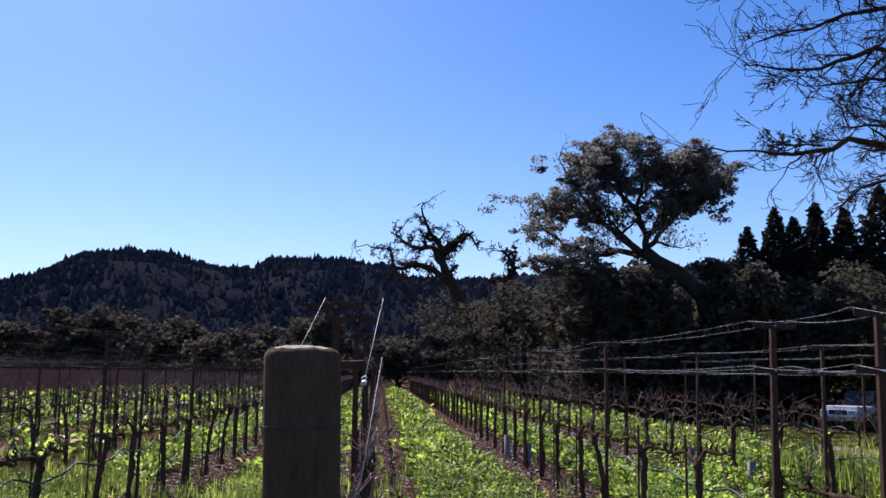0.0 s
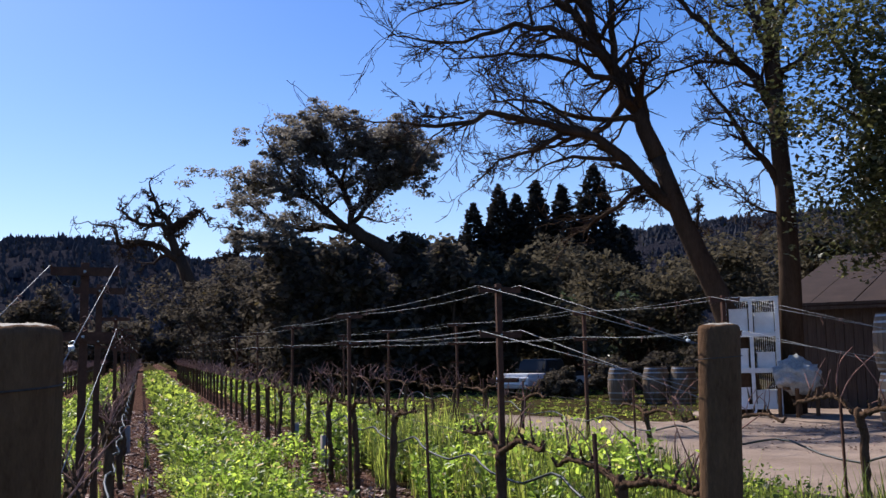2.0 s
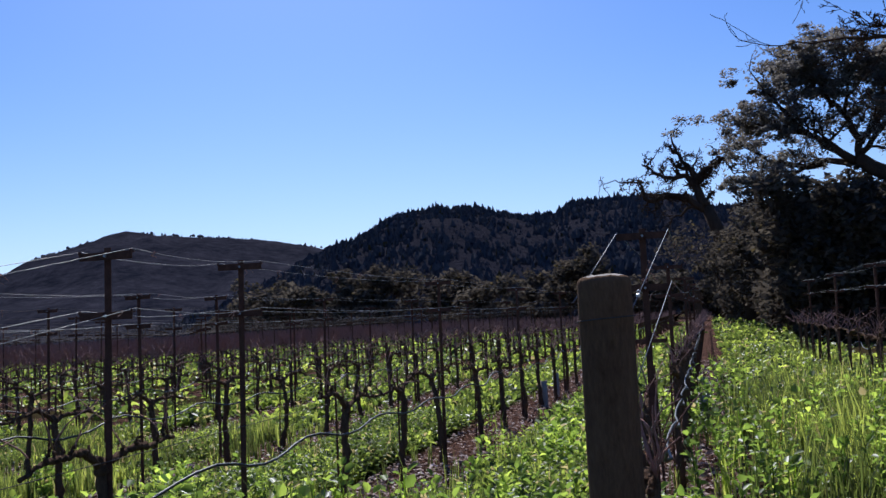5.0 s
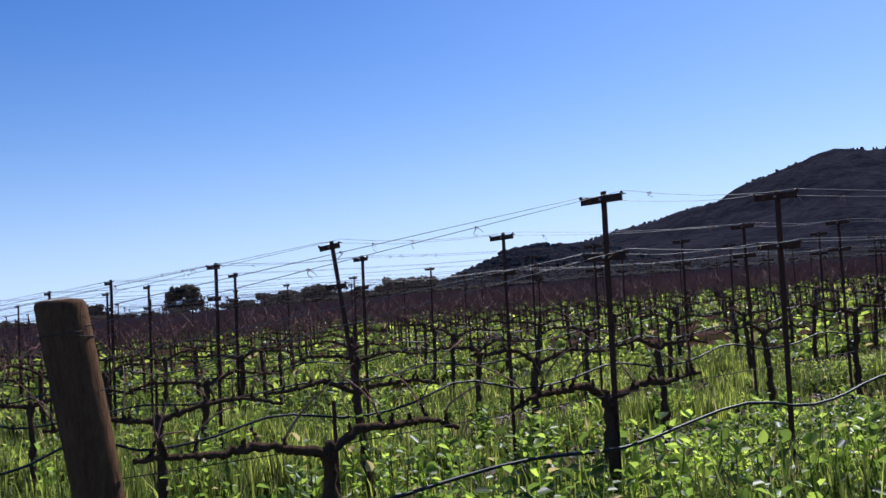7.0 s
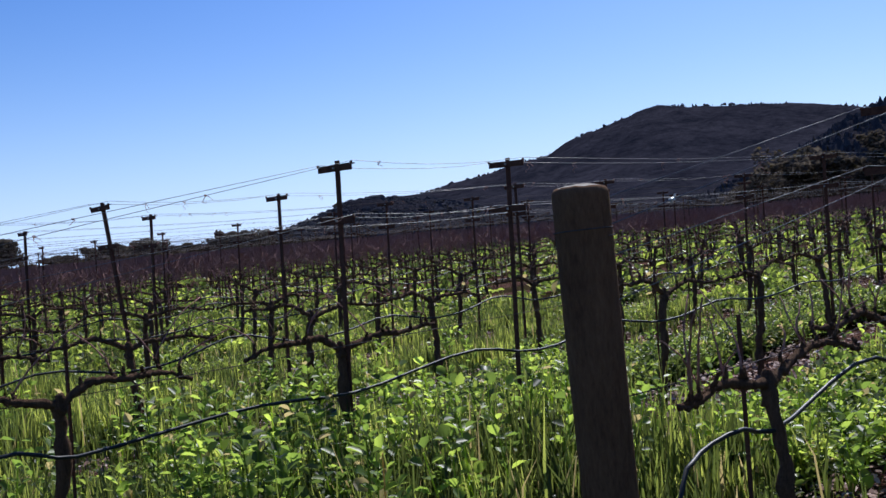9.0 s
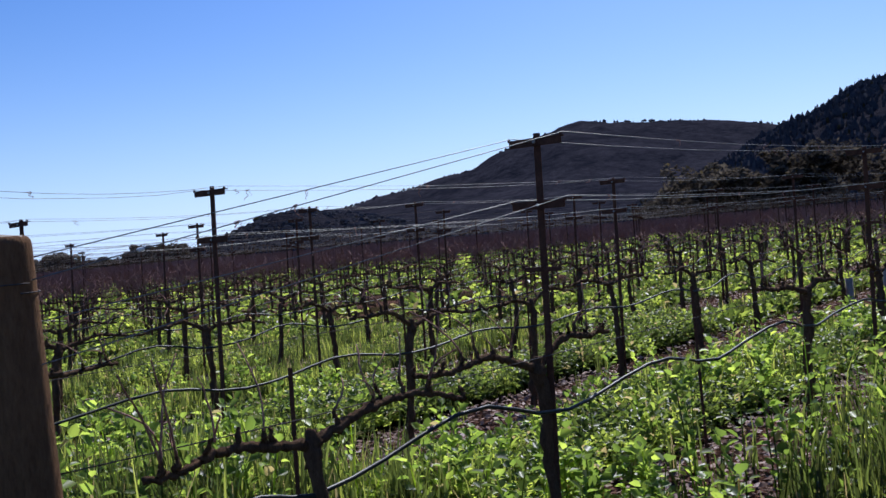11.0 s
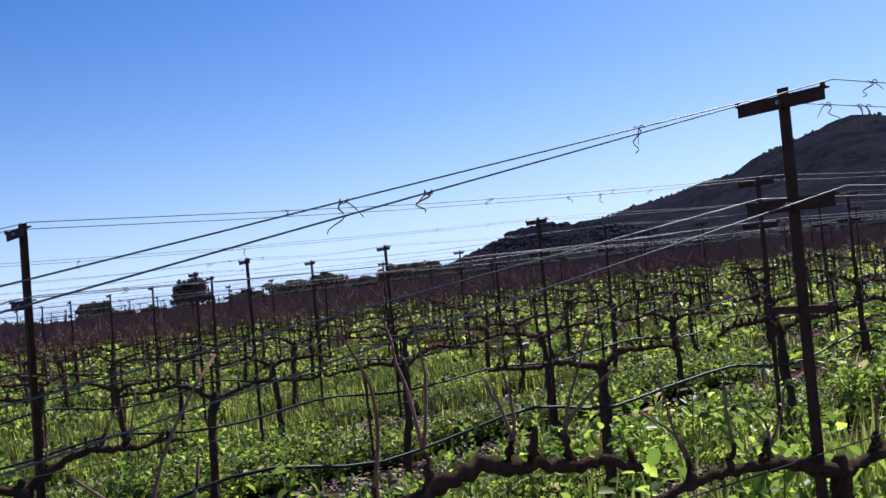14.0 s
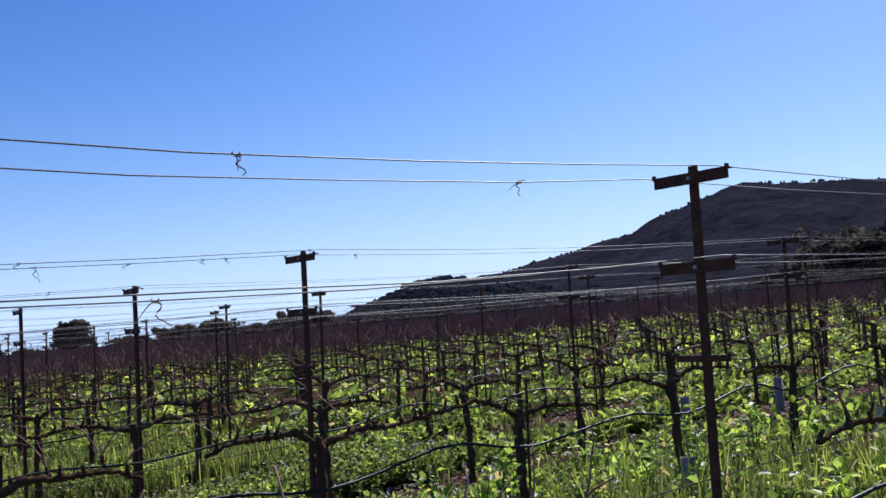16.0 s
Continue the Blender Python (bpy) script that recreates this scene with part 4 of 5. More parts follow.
def make_end_post(k, height=1.57, tag=False, seed=0, lean=(0, 0)):
    """A thick round timber end post, worn and checked, with wire tied round it."""
    rng = np.random.default_rng(60 + seed)
    t = thing("end_post", "thick weathered round timber end post of a vine row", "end post", (row_x(k), end_y(k) - 1.55 * lean[1], 0), group="row end posts")
    bm = bmesh.new()
    sides = 28
    rings = []
    zs = [-0.25 + (height + 0.228) * j / 20 for j in range(21)] + [height - 0.022 + 0.022 * q for q in (0.35, 0.65, 0.87, 1.0)]
    flat = rng.uniform(0, 6.28)
    levels = len(zs)
    for z in zs:
        u = (z + 0.25) / (height + 0.25)
        top = max(0.0, (z - (height - 0.022)) / 0.022)
        ring = []
        for i in range(sides):
            a = 2 * math.pi * i / sides
            r = 0.083 - 0.003 * u
            r += 0.0035 * noise.noise(Vector((math.cos(a) * 2, math.sin(a) * 2, z * 1.2 + seed * 9)))
            r += 0.0016 * noise.noise(Vector((math.cos(a) * 9, math.sin(a) * 9, z * 2.5 + seed * 5)))
            crack = math.exp(-((math.remainder(a - flat - 0.25 * math.sin(z * 3), 6.283)) / 0.06) ** 2)
            r -= 0.006 * crack
            r -= 0.019 * (1 - math.sqrt(max(0.0, 1 - top * top)))
            ring.append(bm.verts.new((math.cos(a) * r + lean[0] * z, math.sin(a) * r + lean[1] * z, z + 0.004 * top * noise.noise(Vector((math.cos(a) * 3, math.sin(a) * 3, seed))))))
        rings.append(ring)
    for j in range(levels - 1):
        for i in range(sides):
            bm.faces.new((rings[j][i], rings[j][(i + 1) % sides], rings[j + 1][(i + 1) % sides], rings[j + 1][i]))
    rim = [v.co.copy() for v in rings[-1]]
    part("post", bm, M_POST, t, smooth=True)
    bm = bmesh.new()
    ring = [bm.verts.new(c) for c in rim]
    mid = [bm.verts.new((v.co.x * 0.55 + lean[0] * height * 0.45, v.co.y * 0.55 + lean[1] * height * 0.45, height + 0.004 + 0.003 * rng.uniform(-1, 1))) for v in ring]
    for i in range(sides):
        bm.faces.new((ring[i], ring[(i + 1) % sides], mid[(i + 1) % sides], mid[i]))
    bm.faces.new(mid)
    part("post_top", bm, M_POST_TOP, t, "pale weathered end grain", True)
    # turns of wire
    for z in (1.44, 0.62):
        s = Soup()
        a = np.linspace(0, 2 * np.pi * 1.05, 26)
        s.tube(np.stack([np.cos(a) * 0.0855 + lean[0] * z, np.sin(a) * 0.0855 + lean[1] * z, z + 0.012 * np.sin(a * 0.5 + seed)], 1), 0.002, 5)
        s.under("wire_tie", M_DULL_WIRE, t)
    if tag:
        bm = bmesh.new()
        outline = []
        for a in np.linspace(-0.25 * math.pi, 1.25 * math.pi, 18)[::-1]:
            outline.append((0.030 * math.cos(a), -0.034 - 0.030 * math.sin(a)))
        outline += [(0.011, 0.0), (0.011, 0.05), (0.006, 0.058), (-0.006, 0.058), (-0.011, 0.05), (-0.011, 0.0)]
        fr = [bm.verts.new((x, -0.0880 - 0.002, z)) for x, z in outline]
        bk = [bm.verts.new((x, -0.0850 - 0.002, z)) for x, z in outline]
        bm.faces.new(fr)
        bm.faces.new(bk[::-1])
        for i in range(len(fr)):
            bm.faces.new((fr[i], bk[i], bk[(i + 1) % len(bk)], fr[(i + 1) % len(fr)]))
        bmesh.ops.recalc_face_normals(bm, faces=bm.faces)
        tg = part("tag", bm, M_TAG, t, "yellow plastic tag with dark print")
        tg.matrix_basis = pose(lean[0] * 1.42, lean[1] * 1.42, 1.460, 0, 0, TAG_TURN) @ Matrix.Diagonal((0.98, 1, 0.88, 1))
        for i in range(4):
            bm = bmesh.new()
            box(bm, 0.0, -0.0906, -0.018 - 0.011 * i, 0.036 - 0.006 * abs(i - 1), 0.0006, 0.004)
            ln = part("print_line", bm, M_INK, tg)
    return t


TAG_TURN = -2.0


def wire_line(k, side, high):
    """One trellis wire of a row: from the end post over the arms of every tall stake."""
    x = row_x(k) + side * (ARM - 0.006)
    z = (Z_TOP if high else Z_LOW) + 0.028
    y0 = end_y(k)
    pts = [(row_x(k) + side * 0.082, y0 + 0.02, {(-1, True): 1.50, (1, True): 1.455, (-1, False): 1.33, (1, False): 1.24}[(side, high)])]
    ys = stake_ys(k)
    r = random.Random(k * 7 + side + 3 * high)
    prev = None
    for y in ys:
        if prev is not None:
            n = 5 if y < 20 else 2
            for i in range(1, n):
                u = i / n
                pts.append((x + r.uniform(-.004, .004), prev + (y - prev) * u, z - 0.03 * 4 * u * (1 - u) + r.uniform(-.004, .004)))
        pts.append((x, y, z))
        prev = y
    return pts


def make_wires(k):
    thin = 0.0018 if k > 1 else 0.0014
    for high in (True, False):
        for side in (-1, 1):
            s = Soup()
            s.tube(wire_line(k, side, high), thin, 5 if k > -4 else 3)
            tagged(s.mesh("trellis_wire", M_WIRE if k >= 0 else M_DULL_WIRE), "galvanised trellis wire strung along a vine row", "wire", "trellis wires")
    s = Soup()
    ys = vine_ys(k)
    s.tube([(row_x(k) + 0.02, end_y(k) + 0.05, 0.95)] + [(row_x(k) + 0.02, y, 0.93) for y in ys], 0.0020, 4)
    tagged(s.mesh("cordon_wire", M_DULL_WIRE), "low wire carrying the vine arms", "wire", "cordon wires")


def make_hose(k):
    """The black drip hose, hung at each vine and arching a little between."""
    ys = [end_y(k) + 0.35] + vine_ys(k)
    r = random.Random(70 + k)
    x = row_x(k) + 0.05
    pts = [(x + 0.03, end_y(k) + 0.12, 0.35)]
    for a, b in zip(ys[:-1], ys[1:]):
        if a > 30:
            pts.append((x, a, 0.70))
            continue
        amp = r.uniform(0.04, 0.10)
        w = r.uniform(0.35, 0.6)
        for i in range(8):
            u = i / 8
            pts.append((x + 0.02 * math.sin(u * 9 + k), a + (b - a) * u, 0.69 + amp * math.sin(math.pi * u) ** 2 * (1 + 0.4 * math.sin(6 * (u - w)))))
    s = Soup()
    s.tube(pts, 0.0082 if k > -5 else 0.010, 8 if k > -3 else 5)
    return tagged(s.mesh("drip_hose", M_HOSE), "black plastic drip irrigation hose along a vine row", "hose", "drip hoses")


def gnarl(s, rng, line, rad, sides=9):
    """A rough, knotted limb: its girth swells and shrinks."""
    m = len(line) * 3
    u = np.linspace(0, 1, len(line))
    uu = np.linspace(0, 1, m)
    ln = np.stack([np.interp(uu, u, line[:, i]) for i in range(3)], 1)
    ln[1:-1] += rng.normal(0, 0.0035, (m - 2, 3))
    rr = np.interp(uu, u, rad) * (1 + 0.15 * rng.normal(size=m).clip(-1.5, 2.0))
    s.tube(ln, rr, sides)


def make_vine(seed, tall_canes):
    """A dormant grapevine: crooked trunk, two level arms along the wire, spurs and short upright canes."""
    rng = np.random.default_rng(seed)
    t = thing("grapevine", "dormant leafless grapevine with two gnarled arms", "grapevine", group="grapevines")
    s = Soup()
    hz = rng.uniform(0.85, 0.91)
    zs = np.linspace(-0.08, hz, 8)
    wob = np.cumsum(rng.normal(0, 0.014, (8, 2)), axis=0)
    wob -= wob[0]
    gnarl(s, rng, np.column_stack([wob, zs]), rng.uniform(0.024, 0.031) * (1.2 - 0.3 * np.linspace(0, 1, 8)))
    head = np.array([*wob[-1], hz])
    gnarl(s, rng, np.array([head - (0, 0, 0.08), head - (0, 0, 0.02), head + (0.0, 0.0, 0.04)]), np.array([0.026, 0.033, 0.018]))
    s.under("trunk", M_VINE, t)
    for sgn in (-1, 1):
        a = Soup()
        L = rng.uniform(0.62, 0.78)
        u = np.linspace(0, 1, 14)
        rise = rng.uniform(0.03, 0.09)
        arch = rng.uniform(-0.02, 0.05)
        z = rise * np.minimum(1, u / rng.uniform(0.22, 0.45)) ** 0.9 + arch * np.sin(np.pi * u) - rng.uniform(0, 0.05) * u ** 2 + 0.016 * np.sin(u * 9 + rng.uniform(0, 6)) * u
        line = np.stack([head[0] + 0.03 * rng.normal() * u + 0.025 * np.sin(u * 7 + rng.uniform(0, 6)) * u, head[1] + sgn * L * u, head[2] - 0.01 + z], 1)
        gnarl(a, rng, line, 0.019 - 0.009 * u)
        spurs = []
        for i in range(6):
            q = line[min(13, 2 + 2 * i + rng.integers(0, 2))]
            d = np.array([rng.normal(0, 0.35), rng.normal(0, 0.3), 1.0])
            tip = q + d * rng.uniform(0.035, 0.075)
            gnarl(a, rng, np.stack([q, q + d * 0.025, tip]), np.array([0.012, 0.010, 0.006]), 6)
            spurs.append(tip)
        a.under("arm", M_VINE, t)
        for i in range(rng.integers(22, 28) if tall_canes else rng.integers(5, 9)):
            c = Soup()
            q = spurs[rng.integers(0, 6)] if not tall_canes else line[rng.integers(2, 14)]
            h = rng.uniform(0.04, 0.12) if rng.uniform() < 0.3 else rng.uniform(0.12, 0.30)
            if tall_canes:
                h = rng.uniform(0.12, 0.52)
            d = np.array([rng.normal(0, 0.26), rng.normal(0, 0.30) + 0.10 * sgn, 1.0])
            v = np.linspace(0, 1, 7)[:, None]
            ln = q - (0, 0, 0.01) + d * h * v + np.cumsum(rng.normal(0, 0.005, (7, 3)), axis=0) * v + np.array([0.07 * rng.normal(), 0.08 * rng.normal(), 0]) * v ** 2
            c.tube(ln, np.linspace(0.0048, 0.0024, 7), 4)
            c.under("cane", M_CANE, t)
    return t


def make_vine_stake():
    t = thing("vine_stake", "thin dark steel stake beside a grapevine", "vine stake", group="vine stakes")
    bm = bmesh.new()
    box(bm, 0.0, 0.0, 0.47, 0.016, 0.004, 1.24, 0.001)
    box(bm, -0.006, 0.007, 0.47, 0.004, 0.014, 1.24, 0.001)
    part("stake", bm, M_STEEL, t)
    return t


NEAR_ROWS = range(-4, 4)
NEAR_Y = 15.0
for k in NEAR_ROWS:
    make_wires(k)
    make_hose(k)
for k in range(-5, 4):
    make_end_post(k, POST_TOP.get(k, (0, 1.57))[1], tag=(k == 3), seed=k + 9, lean=((POST_TOP[k][0] - row_x(k)) / 1.57 if k in POST_TOP else 0.0, {1: -0.135, 2: -0.038, 3: -0.057}.get(k, -0.02)))

_short = [make_vine(500 + i, False) for i in range(6)]
_tall = [make_vine(520 + i, True) for i in range(5)]
_stake = make_vine_stake()
_tee, _tee3 = make_t_stake(), make_t_stake(third=True)
_used = set()


def place_copy(ob, m):
    """The thing itself the first time, copies after that."""
    if ob.name in _used:
        return copy_thing(ob, m)
    _used.add(ob.name)
    ob.matrix_basis = m
    return ob


_r = random.Random(77)
for k in NEAR_ROWS:
    for i, y in enumerate(vine_ys(k)):
        if y > NEAR_Y:
            break
        gap = (k, i) in ((1, 2), (2, 2), (3, 3))          # no vine grows here
        ob = _r.choice(_tall if k <= -4 else _short)
        tall = 1.16 if (k, i) == (3, 0) else 1.0
        if not gap:
            place_copy(ob, pose(row_x(k) + _r.uniform(-.02, .02), y - (0.13 if tall > 1 else 0.03), 0, math.degrees(-LEAN_Y), 0, 0) @ pose(0, 0, 0, 0, 0, _r.choice((0, 180)) + _r.uniform(-4, 4)) @ Matrix.Diagonal((1, 1, tall, 1)))
        if min(abs(y - q) for q in stake_ys(k)) > 0.25:
            place_copy(_stake, plumb(row_x(k) - 0.045, y + 0.03, 0.5, _r.uniform(-1.5, 1.5), _r.uniform(-1.5, 1.5), _r.uniform(-20, 20)))
for k in range(-14, 4):
    for y in stake_ys(k):
        if y > (26 if k > -6 else 22):
            break
        known = (k, round(y, 2)) in STAKE_X
        lean = 0.0 if known else _r.uniform(-0.8, 0.8)
        m = plumb(STAKE_X.get((k, round(y, 2)), row_x(k)), y, 1.87, 0.0 if known else _r.uniform(-0.7, 0.7), lean, 0 if known else _r.uniform(-3, 3))
        if (k, round(y, 2)) == (0, 2.63):
            m = pose(-0.07, 2.86, 0, 5.2, -1.5, 0)
        place_copy(_tee3 if k in (2, 3) else _tee, m)


def far_vines(k, start):
    """The rest of a row, too far to pick apart: vines, canes, stakes and wires in one mesh."""
    rng = np.random.default_rng(3000 + k)
    s, w = Soup(), Soup()
    x = row_x(k)
    sparse = k < -16
    for y in vine_ys(k):
        if y < start:
            continue
        if k < -20 and rng.uniform() < 0.35:
            continue
        s.tube([(x, y, -0.05), (x + rng.normal(0, .02), y, 0.45), (x, y, 0.88)], [0.034, 0.028, 0.036], 4, False)
        for sg in (-1, 1):
            s.tube([(x, y, 0.87), (x + rng.normal(0, .02), y + sg * 0.35, 0.94), (x, y + sg * 0.72, 0.95)], [0.026, 0.022, 0.012], 3, False)
        tall = 0.47 if k < -3 else 0.30
        m = (16 if y > 42 else 34 if k < -8 else 50) if k < -3 else 9
        q = np.column_stack([x + rng.normal(0, 0.05, m), y + rng.uniform(-0.73, 0.73, m), np.full(m, 0.93)])
        h = tall * rng.uniform(0.4, 1.25, m)
        wd = 0.0085 if y < 25 and k > -9 else 0.016
        bend = q + np.column_stack([rng.normal(0, .07, m), rng.normal(0, .07, m), h * 0.5])
        tip = q + np.column_stack([rng.normal(0, .15, m), rng.normal(0, .15, m), h])
        if k < -8 or y > 25:
            w.sticks(q, tip, wd, wd * 0.6)
        else:
            w.sticks(q, bend, wd, wd * 0.8)
            w.sticks(bend, tip, wd * 0.8, wd * 0.5)
        if k > -30 and rng.uniform() < 0.6:
            s.tube([(x - 0.04, y, 0), (x - 0.04, y, rng.uniform(0.95, 1.15))], 0.009, 3, False)
    for y in stake_ys(k):
        if y > (26 if k > -6 else 22) or k < -14:
            s.tube([(x, y, 0), (x, y, 1.87)], 0.018, 4, False)
            for z in (Z_TOP, Z_LOW):
                s.tube([(x - ARM, y, z), (x + ARM, y, z)], 0.016, 4, False)
    if s.v:
        tagged(s.mesh("vine_row", M_VINE, False), "distant part of a dormant vine row", "vine row", "vine rows", "stuff")
    if w.v:
        tagged(w.mesh("vine_canes", M_CANE, False), "reddish-brown canes of a distant vine row", "vine canes", "vine canes", "stuff")


for k in range(LAST_ROW, 4):
    far_vines(k, NEAR_Y if k in NEAR_ROWS else 0.3)
    if k not in NEAR_ROWS and k > -16:
        s = Soup()
        for high in (True, False):
            for side in (-1, 1):
                s.tube(wire_line(k, side, high), 0.0022, 3, False)
        tagged(s.mesh("row_wires", M_DULL_WIRE, False), "trellis wires of a distant vine row", "wires", "distant wires", "stuff")

# ---------------------------------------------------------------- weeds, grass and litter


def strips_object(name, verts, faces_per, counts, material, label, category):
    """Many alike small pieces in one mesh: verts (n, m, 3), the faces of one piece given once."""
    n, m = verts.shape[:2]
    loops, starts, totals = [], [], []
    base = np.arange(n)[:, None] * m
    per = [np.asarray(f) for f in faces_per]
    idx = np.concatenate([base + f[None, :] for f in per], axis=1).ravel()
    tot = np.tile(np.array([len(f) for f in per]), n)
    st = np.concatenate([[0], np.cumsum(tot)[:-1]])
    me = bpy.data.meshes.new(name)
    me.vertices.add(n * m)
    me.vertices.foreach_set("co", verts.reshape(-1).astype(np.float32))
    me.loops.add(len(idx))
    me.loops.foreach_set("vertex_index", idx.astype(np.int32))
    me.polygons.add(len(tot))
    me.polygons.foreach_set("loop_start", st.astype(np.int32))
    me.polygons.foreach_set("loop_total", tot.astype(np.int32))
    me.polygons.foreach_set("use_smooth", np.ones(len(tot), dtype=bool))
    me.materials.append(material)
    me.update(calc_edges=True)
    return tagged(new(name, me), label, category, kind="stuff")


def ovate(rng, at, d, size, wide=0.62):
    """Folded oval leaves: six corners and a midrib."""
    n = len(at)
    up = rng.normal(0, 0.35, (n, 3)) + np.array([0, 0, 1.0])
    s = np.cross(d, up)
    s /= np.linalg.norm(s, axis=1, keepdims=True) + 1e-9
    nn = np.cross(s, d)
    L = size[:, None]
    w = L * wide * 0.5 * rng.uniform(0.75, 1.2, n)[:, None]
    lift = nn * w * 0.35
    tip = at + d * L - nn * L * 0.18
    return np.stack([at, at + d * L * 0.32 + s * w + lift, at + d * L * 0.72 + s * w * 0.85 + lift * 0.6, tip, at + d * L * 0.72 - s * w * 0.85 + lift * 0.6, at + d * L * 0.32 - s * w + lift], 1)


OVATE = [(0, 1, 2, 3), (0, 3, 4, 5)]
BLADE = [(0, 1, 3, 2), (2, 3, 4)]


def in_field(x, y):
    """How thickly weeds grow at a place: thick in the lanes, thin on the mulched strips."""
    k = np.round((x - 0.03) / ROW)
    d = x - 0.03 - k * ROW
    d = np.where(d > 0, d - 0.03, -d)
    lane = np.clip((d - 0.60) / 0.10, 0, 1)
    # the strips are bare inside the field, grown over at the row ends and under the last row
    floor_ = np.where(x < -4.0, 0.4, np.where(x < 1.0, 0.12, 0.05))
    floor_ = np.where((x > 1.3) & (y < np.where(x > 3.9, 2.9, 3.6) + 0.3 * np.sin(x * 3.0)), 0.8, floor_)
    floor_ = np.where(x > 6.2, 0.85, floor_)
    edge = np.maximum(-0.6, 0.6 * x - 2.1)
    lane = np.where(y < edge, 0.85, np.maximum(lane, floor_))
    return np.where(x > 8.0, np.clip((9.1 - x) / 1.1, 0, 1) * 0.6, lane)


def mid_lane(x, y):
    """Broad-leaved plants keep to the middle of a lane."""
    d = np.abs(x - 0.05 - np.round((x - 0.05) / ROW) * ROW)
    return np.where((y < -0.6) | (x > 6.2), 0.6, np.where(y < 3.4, 0.75, np.clip((d - 0.5) / 0.2, 0.06, 1)))


def scatter(rng, x0, x1, y0, y1, per):
    n = int((x1 - x0) * (y1 - y0) * per)
    p = np.stack([rng.uniform(x0, x1, n), rng.uniform(y0, y1, n)], 1)
    return p[rng.uniform(0, 1, n) < in_field(p[:, 0], p[:, 1])]


def tall_at(x, y):
    """Patches of taller plants."""
    return 0.5 + 0.5 * np.sin(x * 1.7 + 0.8 * np.sin(y * 0.9)) * np.sin(y * 1.1 + 1.3 * np.sin(x * 0.6) + 0.7)


def low_lane(x, y):
    """The lanes inside the field are lower than the growth at the row ends."""
    low = np.where(x < 5.0, 1 - 0.42 * np.clip((y - 3.4) / 1.0, 0, 1), 1.0)
    low = np.where((x > 4.0) & (x < 7.0) & (y < 4.6), 0.58, low)
    return low * (1 - 0.62 * np.clip((x - 7.5) / 0.5, 0, 1))


def broad_weeds(name, box4, per, leaves, size, seed, hmin=0.10, hmax=0.44):
    rng = np.random.default_rng(seed)
    p = scatter(rng, *box4, per)
    p = p[rng.uniform(0, 1, len(p)) < mid_lane(p[:, 0], p[:, 1])]
    n = len(p)
    h = (hmin + (hmax - hmin) * tall_at(p[:, 0], p[:, 1]) ** 1.3) * rng.uniform(0.6, 1.25, n)
    h = np.where(p[:, 1] < -0.9, h * 0.6, h) * low_lane(p[:, 0], p[:, 1])
    rows, dirs, sz = [], [], []
    for j in range(leaves):
        u = (j + 0.6) / leaves
        a = rng.uniform(0, 2 * np.pi, n)
        out = 0.03 + 0.12 * np.sqrt(u) * rng.uniform(0.2, 1.3, n)
        z = h * (0.12 + 0.9 * u) * rng.uniform(0.85, 1.1, n)
        c = np.stack([p[:, 0] + np.cos(a) * out, p[:, 1] + np.sin(a) * out, z], 1)
        el = rng.normal(0.45, 0.5, n)
        rows.append(c)
        dirs.append(np.stack([np.cos(a) * np.cos(el), np.sin(a) * np.cos(el), np.sin(el)], 1))
        sz.append(size * rng.uniform(0.55, 1.35, n) * (1.15 - 0.4 * u))
    v = ovate(rng, np.concatenate(rows), np.concatenate(dirs), np.concatenate(sz))
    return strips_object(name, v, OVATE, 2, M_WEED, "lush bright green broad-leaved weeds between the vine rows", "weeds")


def blades(name, box4, per, hmin, hmax, width, seed, where=None, label="tall green grass blades among the vine rows"):
    rng = np.random.default_rng(seed)
    # tufts of about nine blades
    p = scatter(rng, *box4, per / 9) if where is None else where(rng, *box4, per / 9)
    th = rng.uniform(0.55, 1.0, len(p))
    p, th = np.repeat(p, 9, axis=0), np.repeat(th, 9)
    n = len(p)
    p = p + rng.normal(0, 0.022, (n, 2))
    h = th * rng.uniform(hmin, hmax, n) * (0.65 + 0.6 * tall_at(p[:, 0] + 3.1, p[:, 1] * 1.3)) * low_lane(p[:, 0], p[:, 1])
    a = rng.uniform(0, 2 * np.pi, n)
    d = np.stack([np.cos(a), np.sin(a), np.zeros(n)], 1)
    s = np.stack([-np.sin(a), np.cos(a), np.zeros(n)], 1)
    lean = (rng.uniform(0.02, 0.38, n) * h)[:, None]
    b = np.column_stack([p, np.full(n, -0.01)])
    up = np.array([0, 0, 1.0])
    w = (width * rng.uniform(0.6, 1.3, n))[:, None]
    mid = b + up * (h * 0.58)[:, None] + d * lean * 0.35
    tip = b + up * (h * rng.uniform(0.8, 1.0, n))[:, None] + d * lean
    v = np.stack([b - s * w, b + s * w, mid - s * w * 0.85, mid + s * w * 0.85, tip], 1)
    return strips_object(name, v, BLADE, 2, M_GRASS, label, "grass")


def on_lawn(rng, x0, x1, y0, y1, per):
    n = int((x1 - x0) * (y1 - y0) * per)
    p = np.stack([rng.uniform(x0, x1, n), rng.uniform(y0, y1, n)], 1)
    return p[(p[:, 1] > np.interp(p[:, 0], [9.4, 9.9, 11.3, 12.2, 13.2, 14.2, 16.6, 22], [21.5, 20.5, 17.0, 15.6, 15.9, 17.9, 17.6, 13.6]) + 0.25 * np.sin(p[:, 0] * 5)) & (p[:, 0] > 9.4)]


blades("grass", (9.4, 22, 12, 33), 130, 0.08, 0.16, 0.022, 1700, on_lawn, "short mown grass beyond the dirt track")
